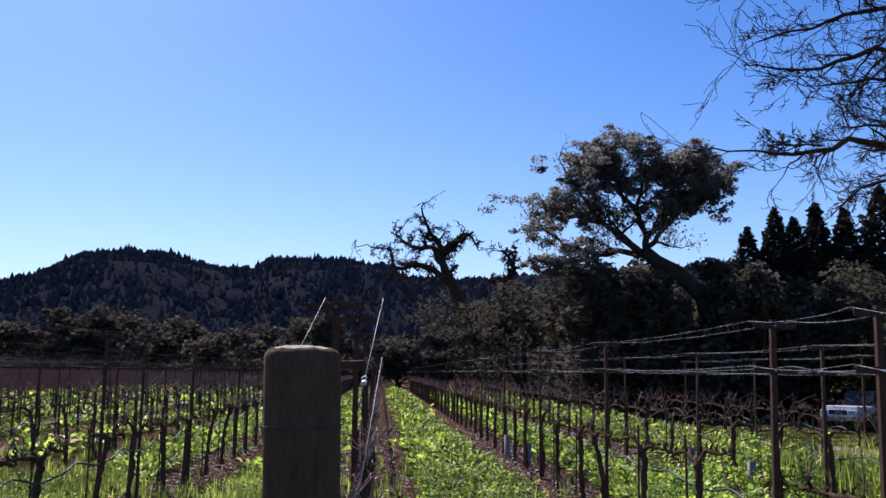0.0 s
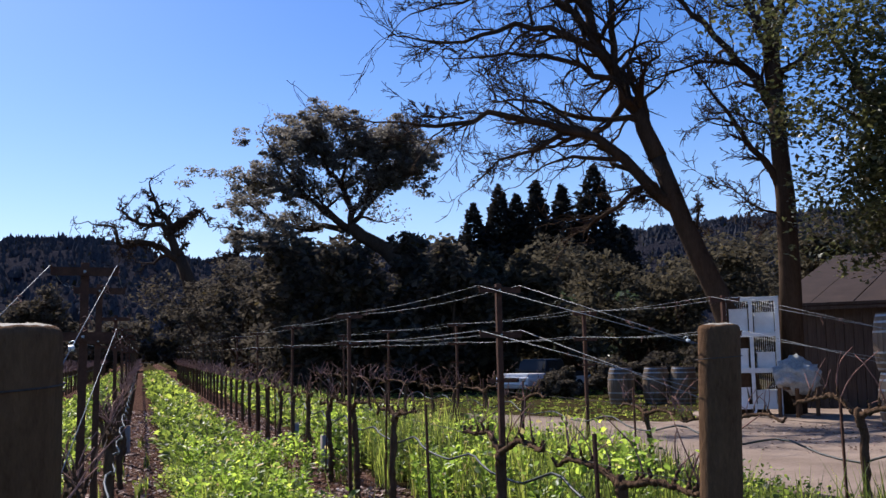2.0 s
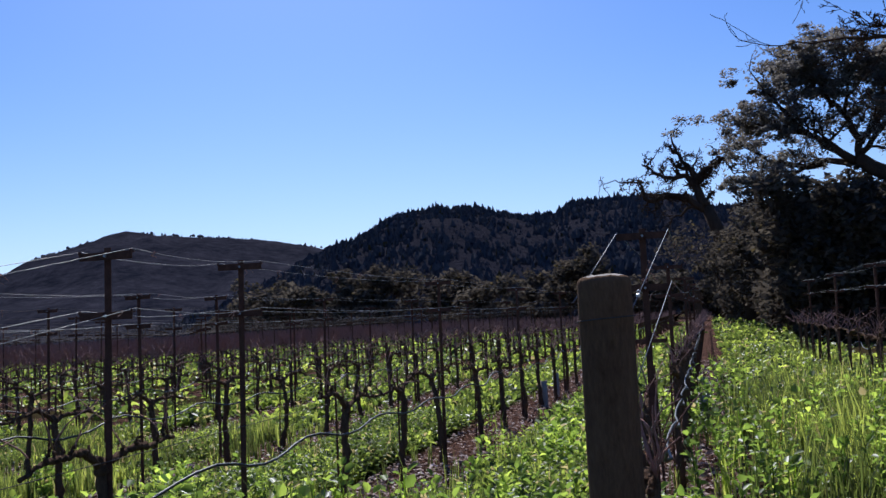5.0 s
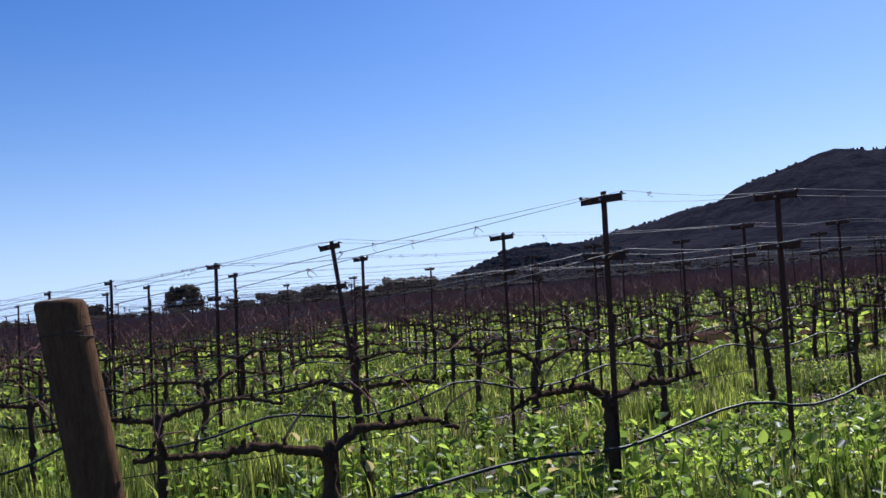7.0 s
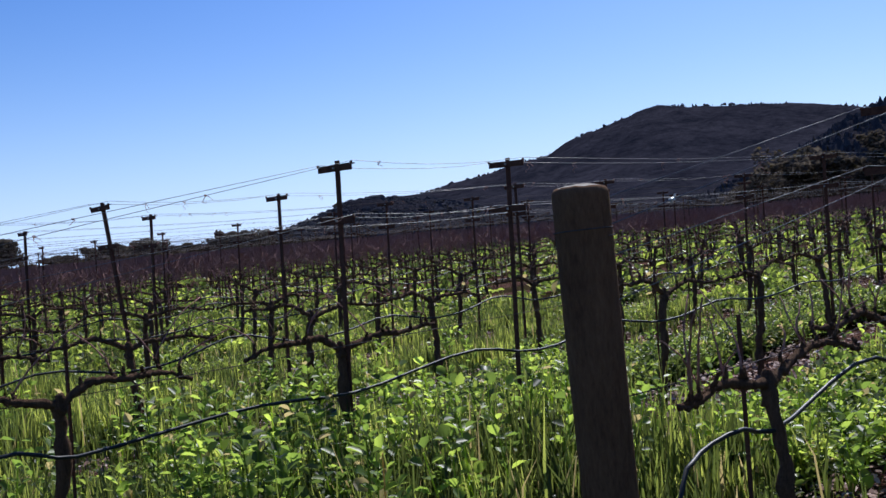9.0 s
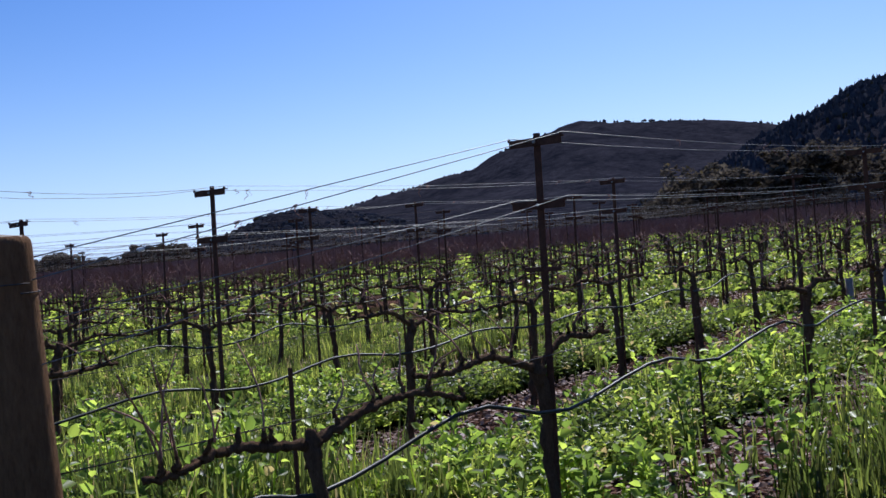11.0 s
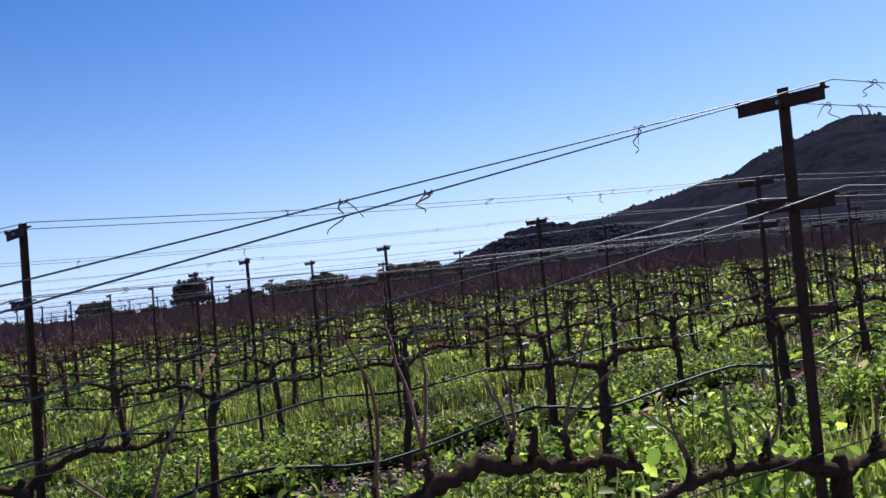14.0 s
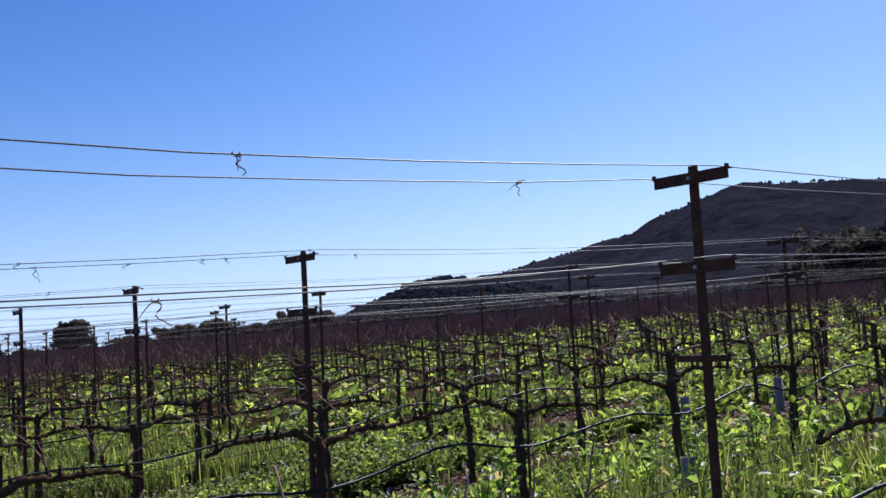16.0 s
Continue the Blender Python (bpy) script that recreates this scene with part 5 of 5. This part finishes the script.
# near the walk, lane by lane
for i, (x0, x1) in enumerate([(-5.0, -2.4), (-2.4, 0.0), (0.0, 2.5), (2.5, 4.9), (4.9, 7.3), (7.3, 9.1)]):
    y1 = 12.0
    lush = x0 in (0.0, 2.5)
    high = x0 > 2
    inner = 4.2 if lush else y1          # beyond this the lane is low and leafy
    broad_weeds("weeds", (x0, x1, -1.5, inner), 85 if x0 > 0 else 60, 24, 0.050, 1000 + i, 0.16 if high else 0.14, 0.55 if high else 0.48)
    blades("grass", (x0, x1, -1.7, inner), 1100 if x0 > 0 else 1300, 0.30 if high else 0.26, 0.88 if high else 0.68, 0.0072, 1100 + i)
    if lush:
        broad_weeds("weeds", (x0, x1, inner, y1), 170, 24, 0.056, 1050 + i, 0.22, 0.52)
        blades("grass", (x0, x1, inner, y1), 260, 0.30, 0.75, 0.0072, 1150 + i)
    broad_weeds("weeds", (x0, x1, y1, 30), 26, 10, 0.125, 1200 + i, 0.12, 0.5)
    blades("grass", (x0, x1, y1, 26), 120, 0.24, 0.6, 0.011, 1300 + i)
broad_weeds("weeds", (-14, -5, -1.0, 14), 22, 12, 0.11, 1400)
blades("grass", (-14, -5, -1.0, 14), 220, 0.24, 0.54, 0.010, 1401)
broad_weeds("weeds", (-26, -5, 14, 40), 3.6, 8, 0.20, 1402)
broad_weeds("weeds", (-26, -14, -1.0, 14), 7.0, 9, 0.18, 1403)
broad_weeds("weeds", (-5, 9, 30, 85), 8.0, 7, 0.22, 1404)
broad_weeds("weeds", (-70, -26, -1, 45), 1.3, 8, 0.34, 1405)
broad_weeds("weeds", (-60, -5, 40, 86), 1.3, 8, 0.36, 1406)


def bean_plants(name, spots, seed):
    """Leafy bean plants: upright stems with pairs of broad oval leaves."""
    rng = np.random.default_rng(seed)
    at, dr, sz = [], [], []
    st = Soup()
    for x0, x1, y0, y1, count in spots:
        for i in range(count):
            x, y = rng.uniform(x0, x1), rng.uniform(y0, y1)
            for j in range(rng.integers(2, 4)):
                h = rng.uniform(0.40, 0.76) * float(low_lane(x, y))
                tip = np.array([x + rng.normal(0, 0.07), y + rng.normal(0, 0.07), h])
                root = np.array([x, y, 0.0])
                st.tube([root, root * 0.5 + tip * 0.5 + rng.normal(0, 0.01, 3), tip], [0.005, 0.004, 0.003], 5, False)
                a = rng.uniform(0, 6.28)
                for m in range(8):
                    u = 0.30 + 0.70 * m / 7
                    q = root + (tip - root) * u
                    a += 1.9 + rng.uniform(-0.4, 0.4)
                    for sg in (0, 3.14):
                        el = rng.uniform(0.05, 1.15)
                        aa = a + sg + rng.uniform(-0.3, 0.3)
                        d = np.array([math.cos(aa) * math.cos(el), math.sin(aa) * math.cos(el), math.sin(el)])
                        at.append(q + d * 0.02)
                        dr.append(d)
                        sz.append(rng.uniform(0.036, 0.078))
    v = ovate(rng, np.array(at), np.array(dr), np.array(sz), 0.72)
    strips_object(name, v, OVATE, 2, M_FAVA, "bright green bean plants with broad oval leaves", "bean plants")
    tagged(st.mesh("bean_stems", M_FAVA), "green bean stems standing in the lane", "bean stems", kind="stuff")


bean_plants("bean_plants", [(2.2, 3.9, 1.4, 4.2, 70), (3.0, 4.2, 3.4, 9.0, 34), (4.1, 5.6, 3.9, 5.0, 26), (5.2, 6.6, 4.8, 8.0, 30), (0.4, 2.0, 0.6, 7.0, 40), (6.4, 7.1, 4.4, 9.0, 26), (-2.0, -0.4, 1, 7, 18), (3.8, 5.6, 9.5, 13, 40), (3.2, 4.2, 9, 14, 18), (6.0, 7.0, 8, 12, 16)], 1600)


def litter(name, box4, per, seed):
    """Pale wood chips and dead leaves on the mulched strips."""
    rng = np.random.default_rng(seed)
    x0, x1, y0, y1 = box4
    n = int((x1 - x0) * (y1 - y0) * per)
    c = np.column_stack([rng.uniform(x0, x1, n), rng.uniform(y0, y1, n), rng.uniform(0.03, 0.055, n) + 0.025 * (x0 > 9)])
    q = leaf_quads(rng, c, 0.055, 0.0, 0.35, 0.6)
    ob = quads_object(name, q, M_LITTER)
    return tagged(ob, "pale wood chips and dead leaves strewn under the vines", "leaf litter", kind="stuff")


def litter_material():
    n = Nodes("wood_chip_litter")
    g = n.t.nodes.new("ShaderNodeNewGeometry")
    col = n.ramp(g.outputs["Random Per Island"], [(0.0, (0.07, 0.036, 0.026)), (0.45, (0.19, 0.105, 0.075)), (0.8, (0.36, 0.25, 0.20)), (1.0, (0.52, 0.42, 0.37))])
    return n.done(col, 0.85, 0.0, 0.3)


M_LITTER = litter_material()
for k in range(-1, 4):
    litter("leaf_litter", (row_x(k) - 0.56, row_x(k) + 0.56, end_y(k) - 0.2, 9.0), 520, 1500 + k)
    litter("leaf_litter", (row_x(k) - 0.56, row_x(k) + 0.56, 9.0, 26.0), 160, 1510 + k)
litter("leaf_litter", (10.8, 14.6, 9.4, 15.0), 22, 1530)
litter("leaf_litter", (12.0, 16.0, 9.0, 13.5), 30, 1531)

# ---------------------------------------------------------------- small things on the trellis


def tendril(x, y, z, seed, drop):
    """A dried, curled shoot left hanging on a wire."""
    rng = np.random.default_rng(seed)
    t = thing("dried_shoot", "dried curled vine shoot hanging on a trellis wire", "dried shoot", (x, y, z), rng.uniform(0, 360), "dried shoots")
    drop *= 0.62
    s = Soup()
    a = np.linspace(0, 2 * np.pi * 1.6, 14)
    s.tube(np.stack([0.0045 * np.cos(a), np.linspace(-0.014, 0.014, 14), 0.0045 * np.sin(a)], 1), 0.0014, 5)
    s.under("coil", M_CANE, t)
    s = Soup()
    u = np.linspace(0, 1, 9)
    s.tube(np.stack([0.02 * np.sin(u * 4 + rng.uniform(0, 6)) * u, 0.035 * (rng.uniform(-1, 1)) * u + 0.01 * np.sin(u * 9), -drop * u], 1), np.linspace(0.0021, 0.0011, 9), 5)
    s.under("stem", M_CANE, t)
    if drop > 0.037:
        s = Soup()
        s.tube(np.stack([-0.03 * u, 0.04 * u * rng.uniform(-1, 1), -drop * 0.6 * u ** 1.5], 1), np.linspace(0.0017, 0.0009, 9), 5)
        s.under("stem", M_CANE, t)
    return t


_r = random.Random(4)
for k, high, side, y in [(k, h, sd, None) for k in (-1, 0, 1, 2, 3) for h in (True, True, False) for sd in (-1, 1) for _ in range(3 if k < 3 else 1)]:
    pts = wire_line(k, side, high)
    y = _r.uniform(end_y(k) + 0.6, 9.5)
    z = float(np.interp(y, [p[1] for p in pts], [p[2] for p in pts]))
    x = float(np.interp(y, [p[1] for p in pts], [p[0] for p in pts]))
    tendril(x, y, z, _r.randrange(9999), _r.choice((0.03, 0.04, 0.06, 0.1)))
for side, y, drop in ((1, 5.57, 0.06), (-1, 5.97, 0.23), (-1, 5.93, 0.16), (-1, 5.76, 0.09), (1, 6.67, 0.07), (-1, 7.74, 0.06)):
    pts = wire_line(3, side, True)
    z = float(np.interp(y, [p[1] for p in pts], [p[2] for p in pts]))
    tendril(pts[3][0], y, z, int(y * 100), drop)


def wire_grip(k):
    """The pale tensioner on the upper wire near the end post."""
    pts = wire_line(k, 1, True)
    (x0, y0, z0), (x1, y1, z1) = pts[0], pts[1]
    u = 0.14
    p = Vector((x0 + (x1 - x0) * u, y0 + (y1 - y0) * u, z0 + (z1 - z0) * u))
    t = thing("wire_tensioner", "pale metal wire tensioner on a trellis wire", "wire tensioner", p, 0, "wire tensioners")
    tilt = math.degrees(math.atan2(z1 - z0, y1 - y0))
    bm = bmesh.new()
    box(bm, 0, 0, 0, 0.013, 0.020, 0.012, 0.004)
    b = part("body", bm, M_ZINC, t)
    b.matrix_basis = pose(0, 0, 0, tilt)
    s = Soup()
    a = np.linspace(0, 1, 10)
    s.tube(np.stack([0.006 * np.sin(a * 5), 0.009 + 0.018 * a, 0.003 + 0.01 * np.sin(a * 3)], 1), 0.0015, 5)
    b = s.under("wire_tail", M_ZINC, t)
    b.matrix_basis = pose(0, 0, 0, tilt)


M_ZINC = surface("pale_zinc", (0.62, 0.62, 0.6), (0.78, 0.78, 0.76), 20, 120, 0.4, 0.3)
for k in range(0, 4):
    wire_grip(k)


def grow_tube(x, y, h=0.42):
    t = thing("grow_tube", "pale paper grow tube round a young vine", "grow tube", (x, y, 0), 0, "grow tubes")
    bm = bmesh.new()
    n = 14
    ro, ri = 0.052, 0.047
    a = [bm.verts.new((ro * math.cos(6.2832 * i / n), ro * math.sin(6.2832 * i / n), 0)) for i in range(n)]
    b = [bm.verts.new((v.co.x * 1.02, v.co.y * 0.97, h + 0.006 * math.sin(i))) for i, v in enumerate(a)]
    c = [bm.verts.new((v.co.x * 0.9, v.co.y * 0.9, v.co.z - 0.001)) for v in b]
    d = [bm.verts.new((v.co.x * 0.9, v.co.y * 0.9, h * 0.2)) for v in a]
    for p, q in ((a, b), (b, c), (c, d)):
        for i in range(n):
            bm.faces.new((p[i], p[(i + 1) % n], q[(i + 1) % n], q[i]))
    part("sleeve", bm, M_TUBE, t, smooth=True)
    s = Soup()
    s.tube([(0, 0, 0), (0.006, 0, h * 0.7), (0.0, 0.01, h + 0.16)], [0.008, 0.007, 0.004], 6)
    s.under("young_vine", M_CANE, t)


for x, y in ((5.02, 11.3), (2.54, 14.7), (2.44, 16.7), (5.04, 14.0)):
    grow_tube(x, y)

# ---------------------------------------------------------------- the yard


def make_rack(place, turn):
    """An open white shelving rack, three tiers by two bays, with boxes left on it."""
    t = thing("shelf_rack", "tall open white shelving rack with boxes beside the dirt track", "shelf rack", place, turn)
    w, dp, h = 1.02, 0.50, 2.40
    for x in (-w / 2, 0, w / 2):
        for y in (-dp / 2, dp / 2):
            bm = bmesh.new()
            box(bm, x, y, h / 2, 0.075, 0.06, h, 0.008)
            part("upright", bm, M_WHITE, t)
    for z in (0.16, 0.89, 1.62):
        bm = bmesh.new()
        box(bm, 0, 0, z, w + 0.02, dp + 0.02, 0.05, 0.006)
        box(bm, 0, -dp / 2 - 0.012, z + 0.01, w + 0.08, 0.03, 0.10, 0.008)
        part("shelf", bm, M_WHITE, t)
    for z in (2.36,):
        for y in (-dp / 2, dp / 2):
            bm = bmesh.new()
            box(bm, 0, y, z, w + 0.04, 0.04, 0.07, 0.006)
            part("top_rail", bm, M_WHITE, t)
    for i in range(9):
        for x in (-0.255, 0.255):
            bm = bmesh.new()
            box(bm, x + (i - 4) * 0.042, dp / 2 + 0.005, 1.24, 0.008, 0.012, 2.16, 0.0)
            part("back_bar", bm, M_WHITE, t)


def make_crate(place, turn, w, d, h):
    t = thing("storage_box", "pale plastic storage box standing on a rack shelf", "storage box", place, turn, "boxes on the rack")
    for a, L, off in ((0, w, d / 2), (180, w, d / 2), (90, d, w / 2), (270, d, w / 2)):
        bm = bmesh.new()
        box(bm, 0, -off + 0.008, h / 2, L - 0.004, 0.012, h, 0.002, pose(0, 0, 0, 0, 0, a))
        part("side", bm, M_WHITE, t)
    bm = bmesh.new()
    box(bm, 0, 0, 0.008, w - 0.02, d - 0.02, 0.012)
    part("bottom", bm, M_WHITE, t)
    bm = bmesh.new()
    box(bm, 0, 0, h + 0.006, w + 0.02, d + 0.02, 0.012, 0.003)
    part("lid", bm, M_WHITE, t)


RACK = (14.81, 16.48, 0.055)
make_rack(RACK, -33)
_m = pose(*RACK, 0, 0, -33)
for x, z, w, h in ((-0.255, 1.645, 0.37, 0.50), (0.255, 1.645, 0.38, 0.42), (-0.25, 0.915, 0.37, 0.42), (0.26, 0.915, 0.36, 0.34), (-0.255, 0.185, 0.37, 0.36), (0.255, 0.185, 0.38, 0.30)):
    p = _m @ Vector((x, 0.02, z))
    make_crate(p, -33 + 4 * math.sin(x * 40 + z * 3), w, 0.38, h)


def make_shed(place, turn):
    """A low dark board shed with a brown sheet roof rising to the back."""
    t = thing("shed", "low dark board shed with a brown sheet roof behind the yard", "shed", place, turn)
    w, dp, h = 9.0, 5.0, 2.35
    n = 45
    base = None
    for i in range(n):
        bm = bmesh.new()
        box(bm, 0, 0, h / 2, w / n - 0.012, 0.03, h, 0.004)
        if base is None:
            base = part("board", bm, M_SHED, t)
            base.matrix_basis = pose(-w / 2 + w / n * (i + 0.5), -dp / 2, 0)
        else:
            bm.free()
            o = new("board", base.data)
            o.parent = t
            o.matrix_basis = pose(-w / 2 + w / n * (i + 0.5), -dp / 2 + 0.006 * (i % 2), 0)
    for sx in (-1, 1):
        bm = bmesh.new()
        vs = [bm.verts.new(p) for p in ((sx * w / 2, -dp / 2 + 0.02, 0), (sx * w / 2, dp / 2, 0), (sx * w / 2, dp / 2, h + 1.3), (sx * w / 2, -dp / 2 + 0.02, h))]
        bm.faces.new(vs)
        bmesh.ops.solidify(bm, geom=bm.faces[:], thickness=0.04)
        part("end_wall", bm, M_SHED, t)
    bm = bmesh.new()
    box(bm, 0, dp / 2, (h + 1.3) / 2, w, 0.05, h + 1.3, 0.0)
    part("back_wall", bm, M_SHED, t)
    tilt = math.degrees(math.atan2(1.3, dp))
    for i in range(10):
        bm = bmesh.new()
        box(bm, -w / 2 + 0.93 * (i + 0.35), 0, 0, 0.91, dp + 1.2, 0.03, 0.006, pose(0, -0.15, h + 0.72 + 0.006 * (i % 2), tilt))
        part("roof_sheet", bm, M_ROOF, t)
    bm = bmesh.new()
    box(bm, 0, -dp / 2 - 0.62, h - 0.06, w + 0.4, 0.05, 0.16, 0.006)
    part("fascia", bm, M_SHED, t)


make_shed((21.6, 16.4, 0), -52)


def make_barrel():
    t = thing("wine_barrel", "upright weathered oak wine barrel with steel hoops", "barrel", group="wine barrels")
    n, H, R = 24, 0.95, 0.35
    prof = [(0.0, 0.80), (0.1, 0.87), (0.3, 0.97), (0.5, 1.0), (0.7, 0.97), (0.9, 0.87), (1.0, 0.80)]

    def rad(u):
        return R * float(np.interp(u, [p[0] for p in prof], [p[1] for p in prof]))
    for i in range(n):
        bm = bmesh.new()
        a0, a1 = 6.28319 * (i + 0.04) / n, 6.28319 * (i + 0.96) / n
        rows = []
        for u, _ in prof:
            r = rad(u)
            rows.append([bm.verts.new((q * math.cos(a), q * math.sin(a), u * H)) for q, a in ((r, a0), (r, a1), (r - 0.025, a1), (r - 0.025, a0))])
        for j in range(len(rows) - 1):
            for c in range(4):
                bm.faces.new((rows[j][c], rows[j][(c + 1) % 4], rows[j + 1][(c + 1) % 4], rows[j + 1][c]))
        bm.faces.new(rows[0][::-1])
        bm.faces.new(rows[-1])
        part("stave", bm, M_BARREL, t)
    for u in (0.04, 0.15, 0.32, 0.68, 0.85, 0.96):
        s = Soup()
        bm = bmesh.new()
        vs = []
        for j in range(32):
            a = 6.28319 * j / 32
            vs.append([bm.verts.new((rad(u + du) * k * math.cos(a), rad(u + du) * k * math.sin(a), (u + du) * H)) for du, k in ((-0.018, 1.012), (0.018, 1.012), (0.018, 0.99), (-0.018, 0.99))])
        for j in range(32):
            for c in range(4):
                bm.faces.new((vs[j][c], vs[(j + 1) % 32][c], vs[(j + 1) % 32][(c + 1) % 4], vs[j][(c + 1) % 4]))
        bmesh.ops.recalc_face_normals(bm, faces=bm.faces)
        part("hoop", bm, M_HOOP, t, "galvanised steel hoop")
    for z in (0.03, 0.92):
        bm = bmesh.new()
        bmesh.ops.create_cone(bm, segments=24, radius1=R * 0.78, radius2=R * 0.78, depth=0.02, cap_ends=True)
        bmesh.ops.translate(bm, vec=(0, 0, z), verts=bm.verts)
        part("head", bm, M_BARREL, t)
    return t


_b = make_barrel()
for i, (x, y, z) in enumerate([(14.69, 22.3, 0), (15.48, 21.89, 0), (16.05, 21.5, 0), (14.65, 12.05, 0.055), (14.62, 12.07, 1.007), (15.45, 11.75, 0.055)]):
    place_copy(_b, pose(x, y, z, 0, 0, 23 * i))


def make_heap(place):
    """Pale netting thrown over a low trestle."""
    t = thing("netting_heap", "heap of pale bird netting thrown over a wooden trestle", "netting", place, 20)
    rng = np.random.default_rng(8)
    bm = bmesh.new()
    bmesh.ops.create_icosphere(bm, subdivisions=4, radius=1.0)
    for v in bm.verts:
        c = v.co.copy()
        f = 1 + 0.30 * noise.fractal(c * 2.2 + Vector((3, 1, 2)), 0.7, 2.0, 5) + 0.12 * noise.noise(c * 11)
        v.co = Vector((c.x * 0.46 * f, c.y * 0.42 * f, 0.80 + c.z * 0.36 * f - 0.12 * max(0, c.x) ** 2))
    part("netting", bm, M_NET, t, smooth=True)
    for sx in (-1, 1):
        for sy in (-1, 1):
            bm = bmesh.new()
            box(bm, sx * 0.33, sy * 0.2, 0.28, 0.06, 0.06, 0.56, 0.006)
            part("trestle_leg", bm, M_POST, t)
    bm = bmesh.new()
    box(bm, 0, 0, 0.56, 0.85, 0.12, 0.06, 0.006)
    part("trestle_beam", bm, M_POST, t)


M_NET = surface("pale_netting", (0.34, 0.33, 0.31), (0.66, 0.65, 0.62), 14, 70, 0.95, bump=1.0, dist=0.03)
make_heap((15.2, 15.55, 0.055))



def make_pickup(place, turn, size):
    t = thing("pickup_truck", "white pickup truck parked on the grass", "pickup truck", place, turn)
    bm = bmesh.new()
    box(bm, 0, 0.0, 0.72, 1.86, 5.2, 0.42, 0.07)
    box(bm, 0, -1.75, 0.98, 1.74, 1.45, 0.22, 0.08)
    part("body", bm, M_PAINT, t)
    bm = bmesh.new()
    vs = box(bm, 0, -0.2, 1.42, 1.66, 1.75, 0.62, 0.09)
    for v in vs:
        if v.co.z > 1.45:
            v.co.y *= 0.78
            v.co.x *= 0.88
    part("cab", bm, M_GLASS, t, "dark tinted cab")
    for name, c, sz, rx in (("windscreen", (0, -1.06, 1.42), (1.36, 0.02, 0.46), -22), ("rear_window", (0, 0.62, 1.44), (1.3, 0.02, 0.4), 14)):
        bm = bmesh.new()
        box(bm, 0, 0, 0, *sz, 0.0, pose(*c, rx))
        part(name, bm, M_GLASS, t)
    for sx in (-1, 1):
        for y, L in ((-0.62, 0.62), (0.18, 0.62)):
            bm = bmesh.new()
            box(bm, sx * 0.80, y * 0.85, 1.43, 0.02, L * 0.85, 0.38, 0.0, pose(0, 0, 0, 0, 0, 0))
            part("side_window", bm, M_GLASS, t)
        bm = bmesh.new()
        box(bm, sx * 0.90, 1.6, 1.0, 0.08, 1.9, 0.22, 0.02)
        part("bed_side", bm, M_RUBBER, t)
        bm = bmesh.new()
        box(bm, sx * 0.68, -2.60, 0.82, 0.30, 0.06, 0.16, 0.02)
        part("headlight", bm, M_HOOP, t)
        bm = bmesh.new()
        box(bm, sx * 1.0, -0.85, 1.22, 0.18, 0.1, 0.16, 0.03)
        part("mirror", bm, M_RUBBER, t)
        for y in (-1.65, 1.55):
            bm = bmesh.new()
            bmesh.ops.create_cone(bm, segments=28, radius1=0.38, radius2=0.38, depth=0.24, cap_ends=True)
            bmesh.ops.bevel(bm, geom=[e for e in bm.edges if len(e.link_faces) == 2 and any(len(f.verts) > 4 for f in e.link_faces)], offset=0.03, segments=2, affect='EDGES')
            bmesh.ops.transform(bm, matrix=pose(sx * 0.83, y, 0.38, 0, 90), verts=bm.verts)
            w = part("wheel", bm, M_RUBBER, t)
            bm = bmesh.new()
            bmesh.ops.create_cone(bm, segments=20, radius1=0.22, radius2=0.19, depth=0.26, cap_ends=True)
            bmesh.ops.transform(bm, matrix=pose(sx * 0.835, y, 0.38, 0, 90), verts=bm.verts)
            part("rim", bm, M_HOOP, w)
    bm = bmesh.new()
    box(bm, 0, -2.62, 0.52, 1.8, 0.12, 0.2, 0.03)
    part("bumper", bm, M_HOOP, t)
    bm = bmesh.new()
    box(bm, 0, -2.61, 0.82, 0.9, 0.03, 0.2, 0.01)
    part("grille", bm, M_RUBBER, t)
    t.matrix_basis = pose(*place, 0, 0, turn) @ Matrix.Diagonal((size, size, size, 1))


make_pickup((15.0, 28.3, 0), -58, 0.66)


def low_shrub(place, h, w, seed):
    leafy_tree("shrub", "low dark shrub beside the parked truck", place, h, w, seed, M_DARK_LEAF, leaves=3200, size=0.13, base=0.05, clumps=8)


for i, (x, y, h, w) in enumerate([(14.7, 26.2, 1.15, 1.5), (15.9, 25.6, 1.35, 2.0), (17.1, 25.0, 1.5, 2.2), (18.6, 24.4, 1.6, 2.4)]):
    low_shrub((x, y, 0), h, w, 700 + i)
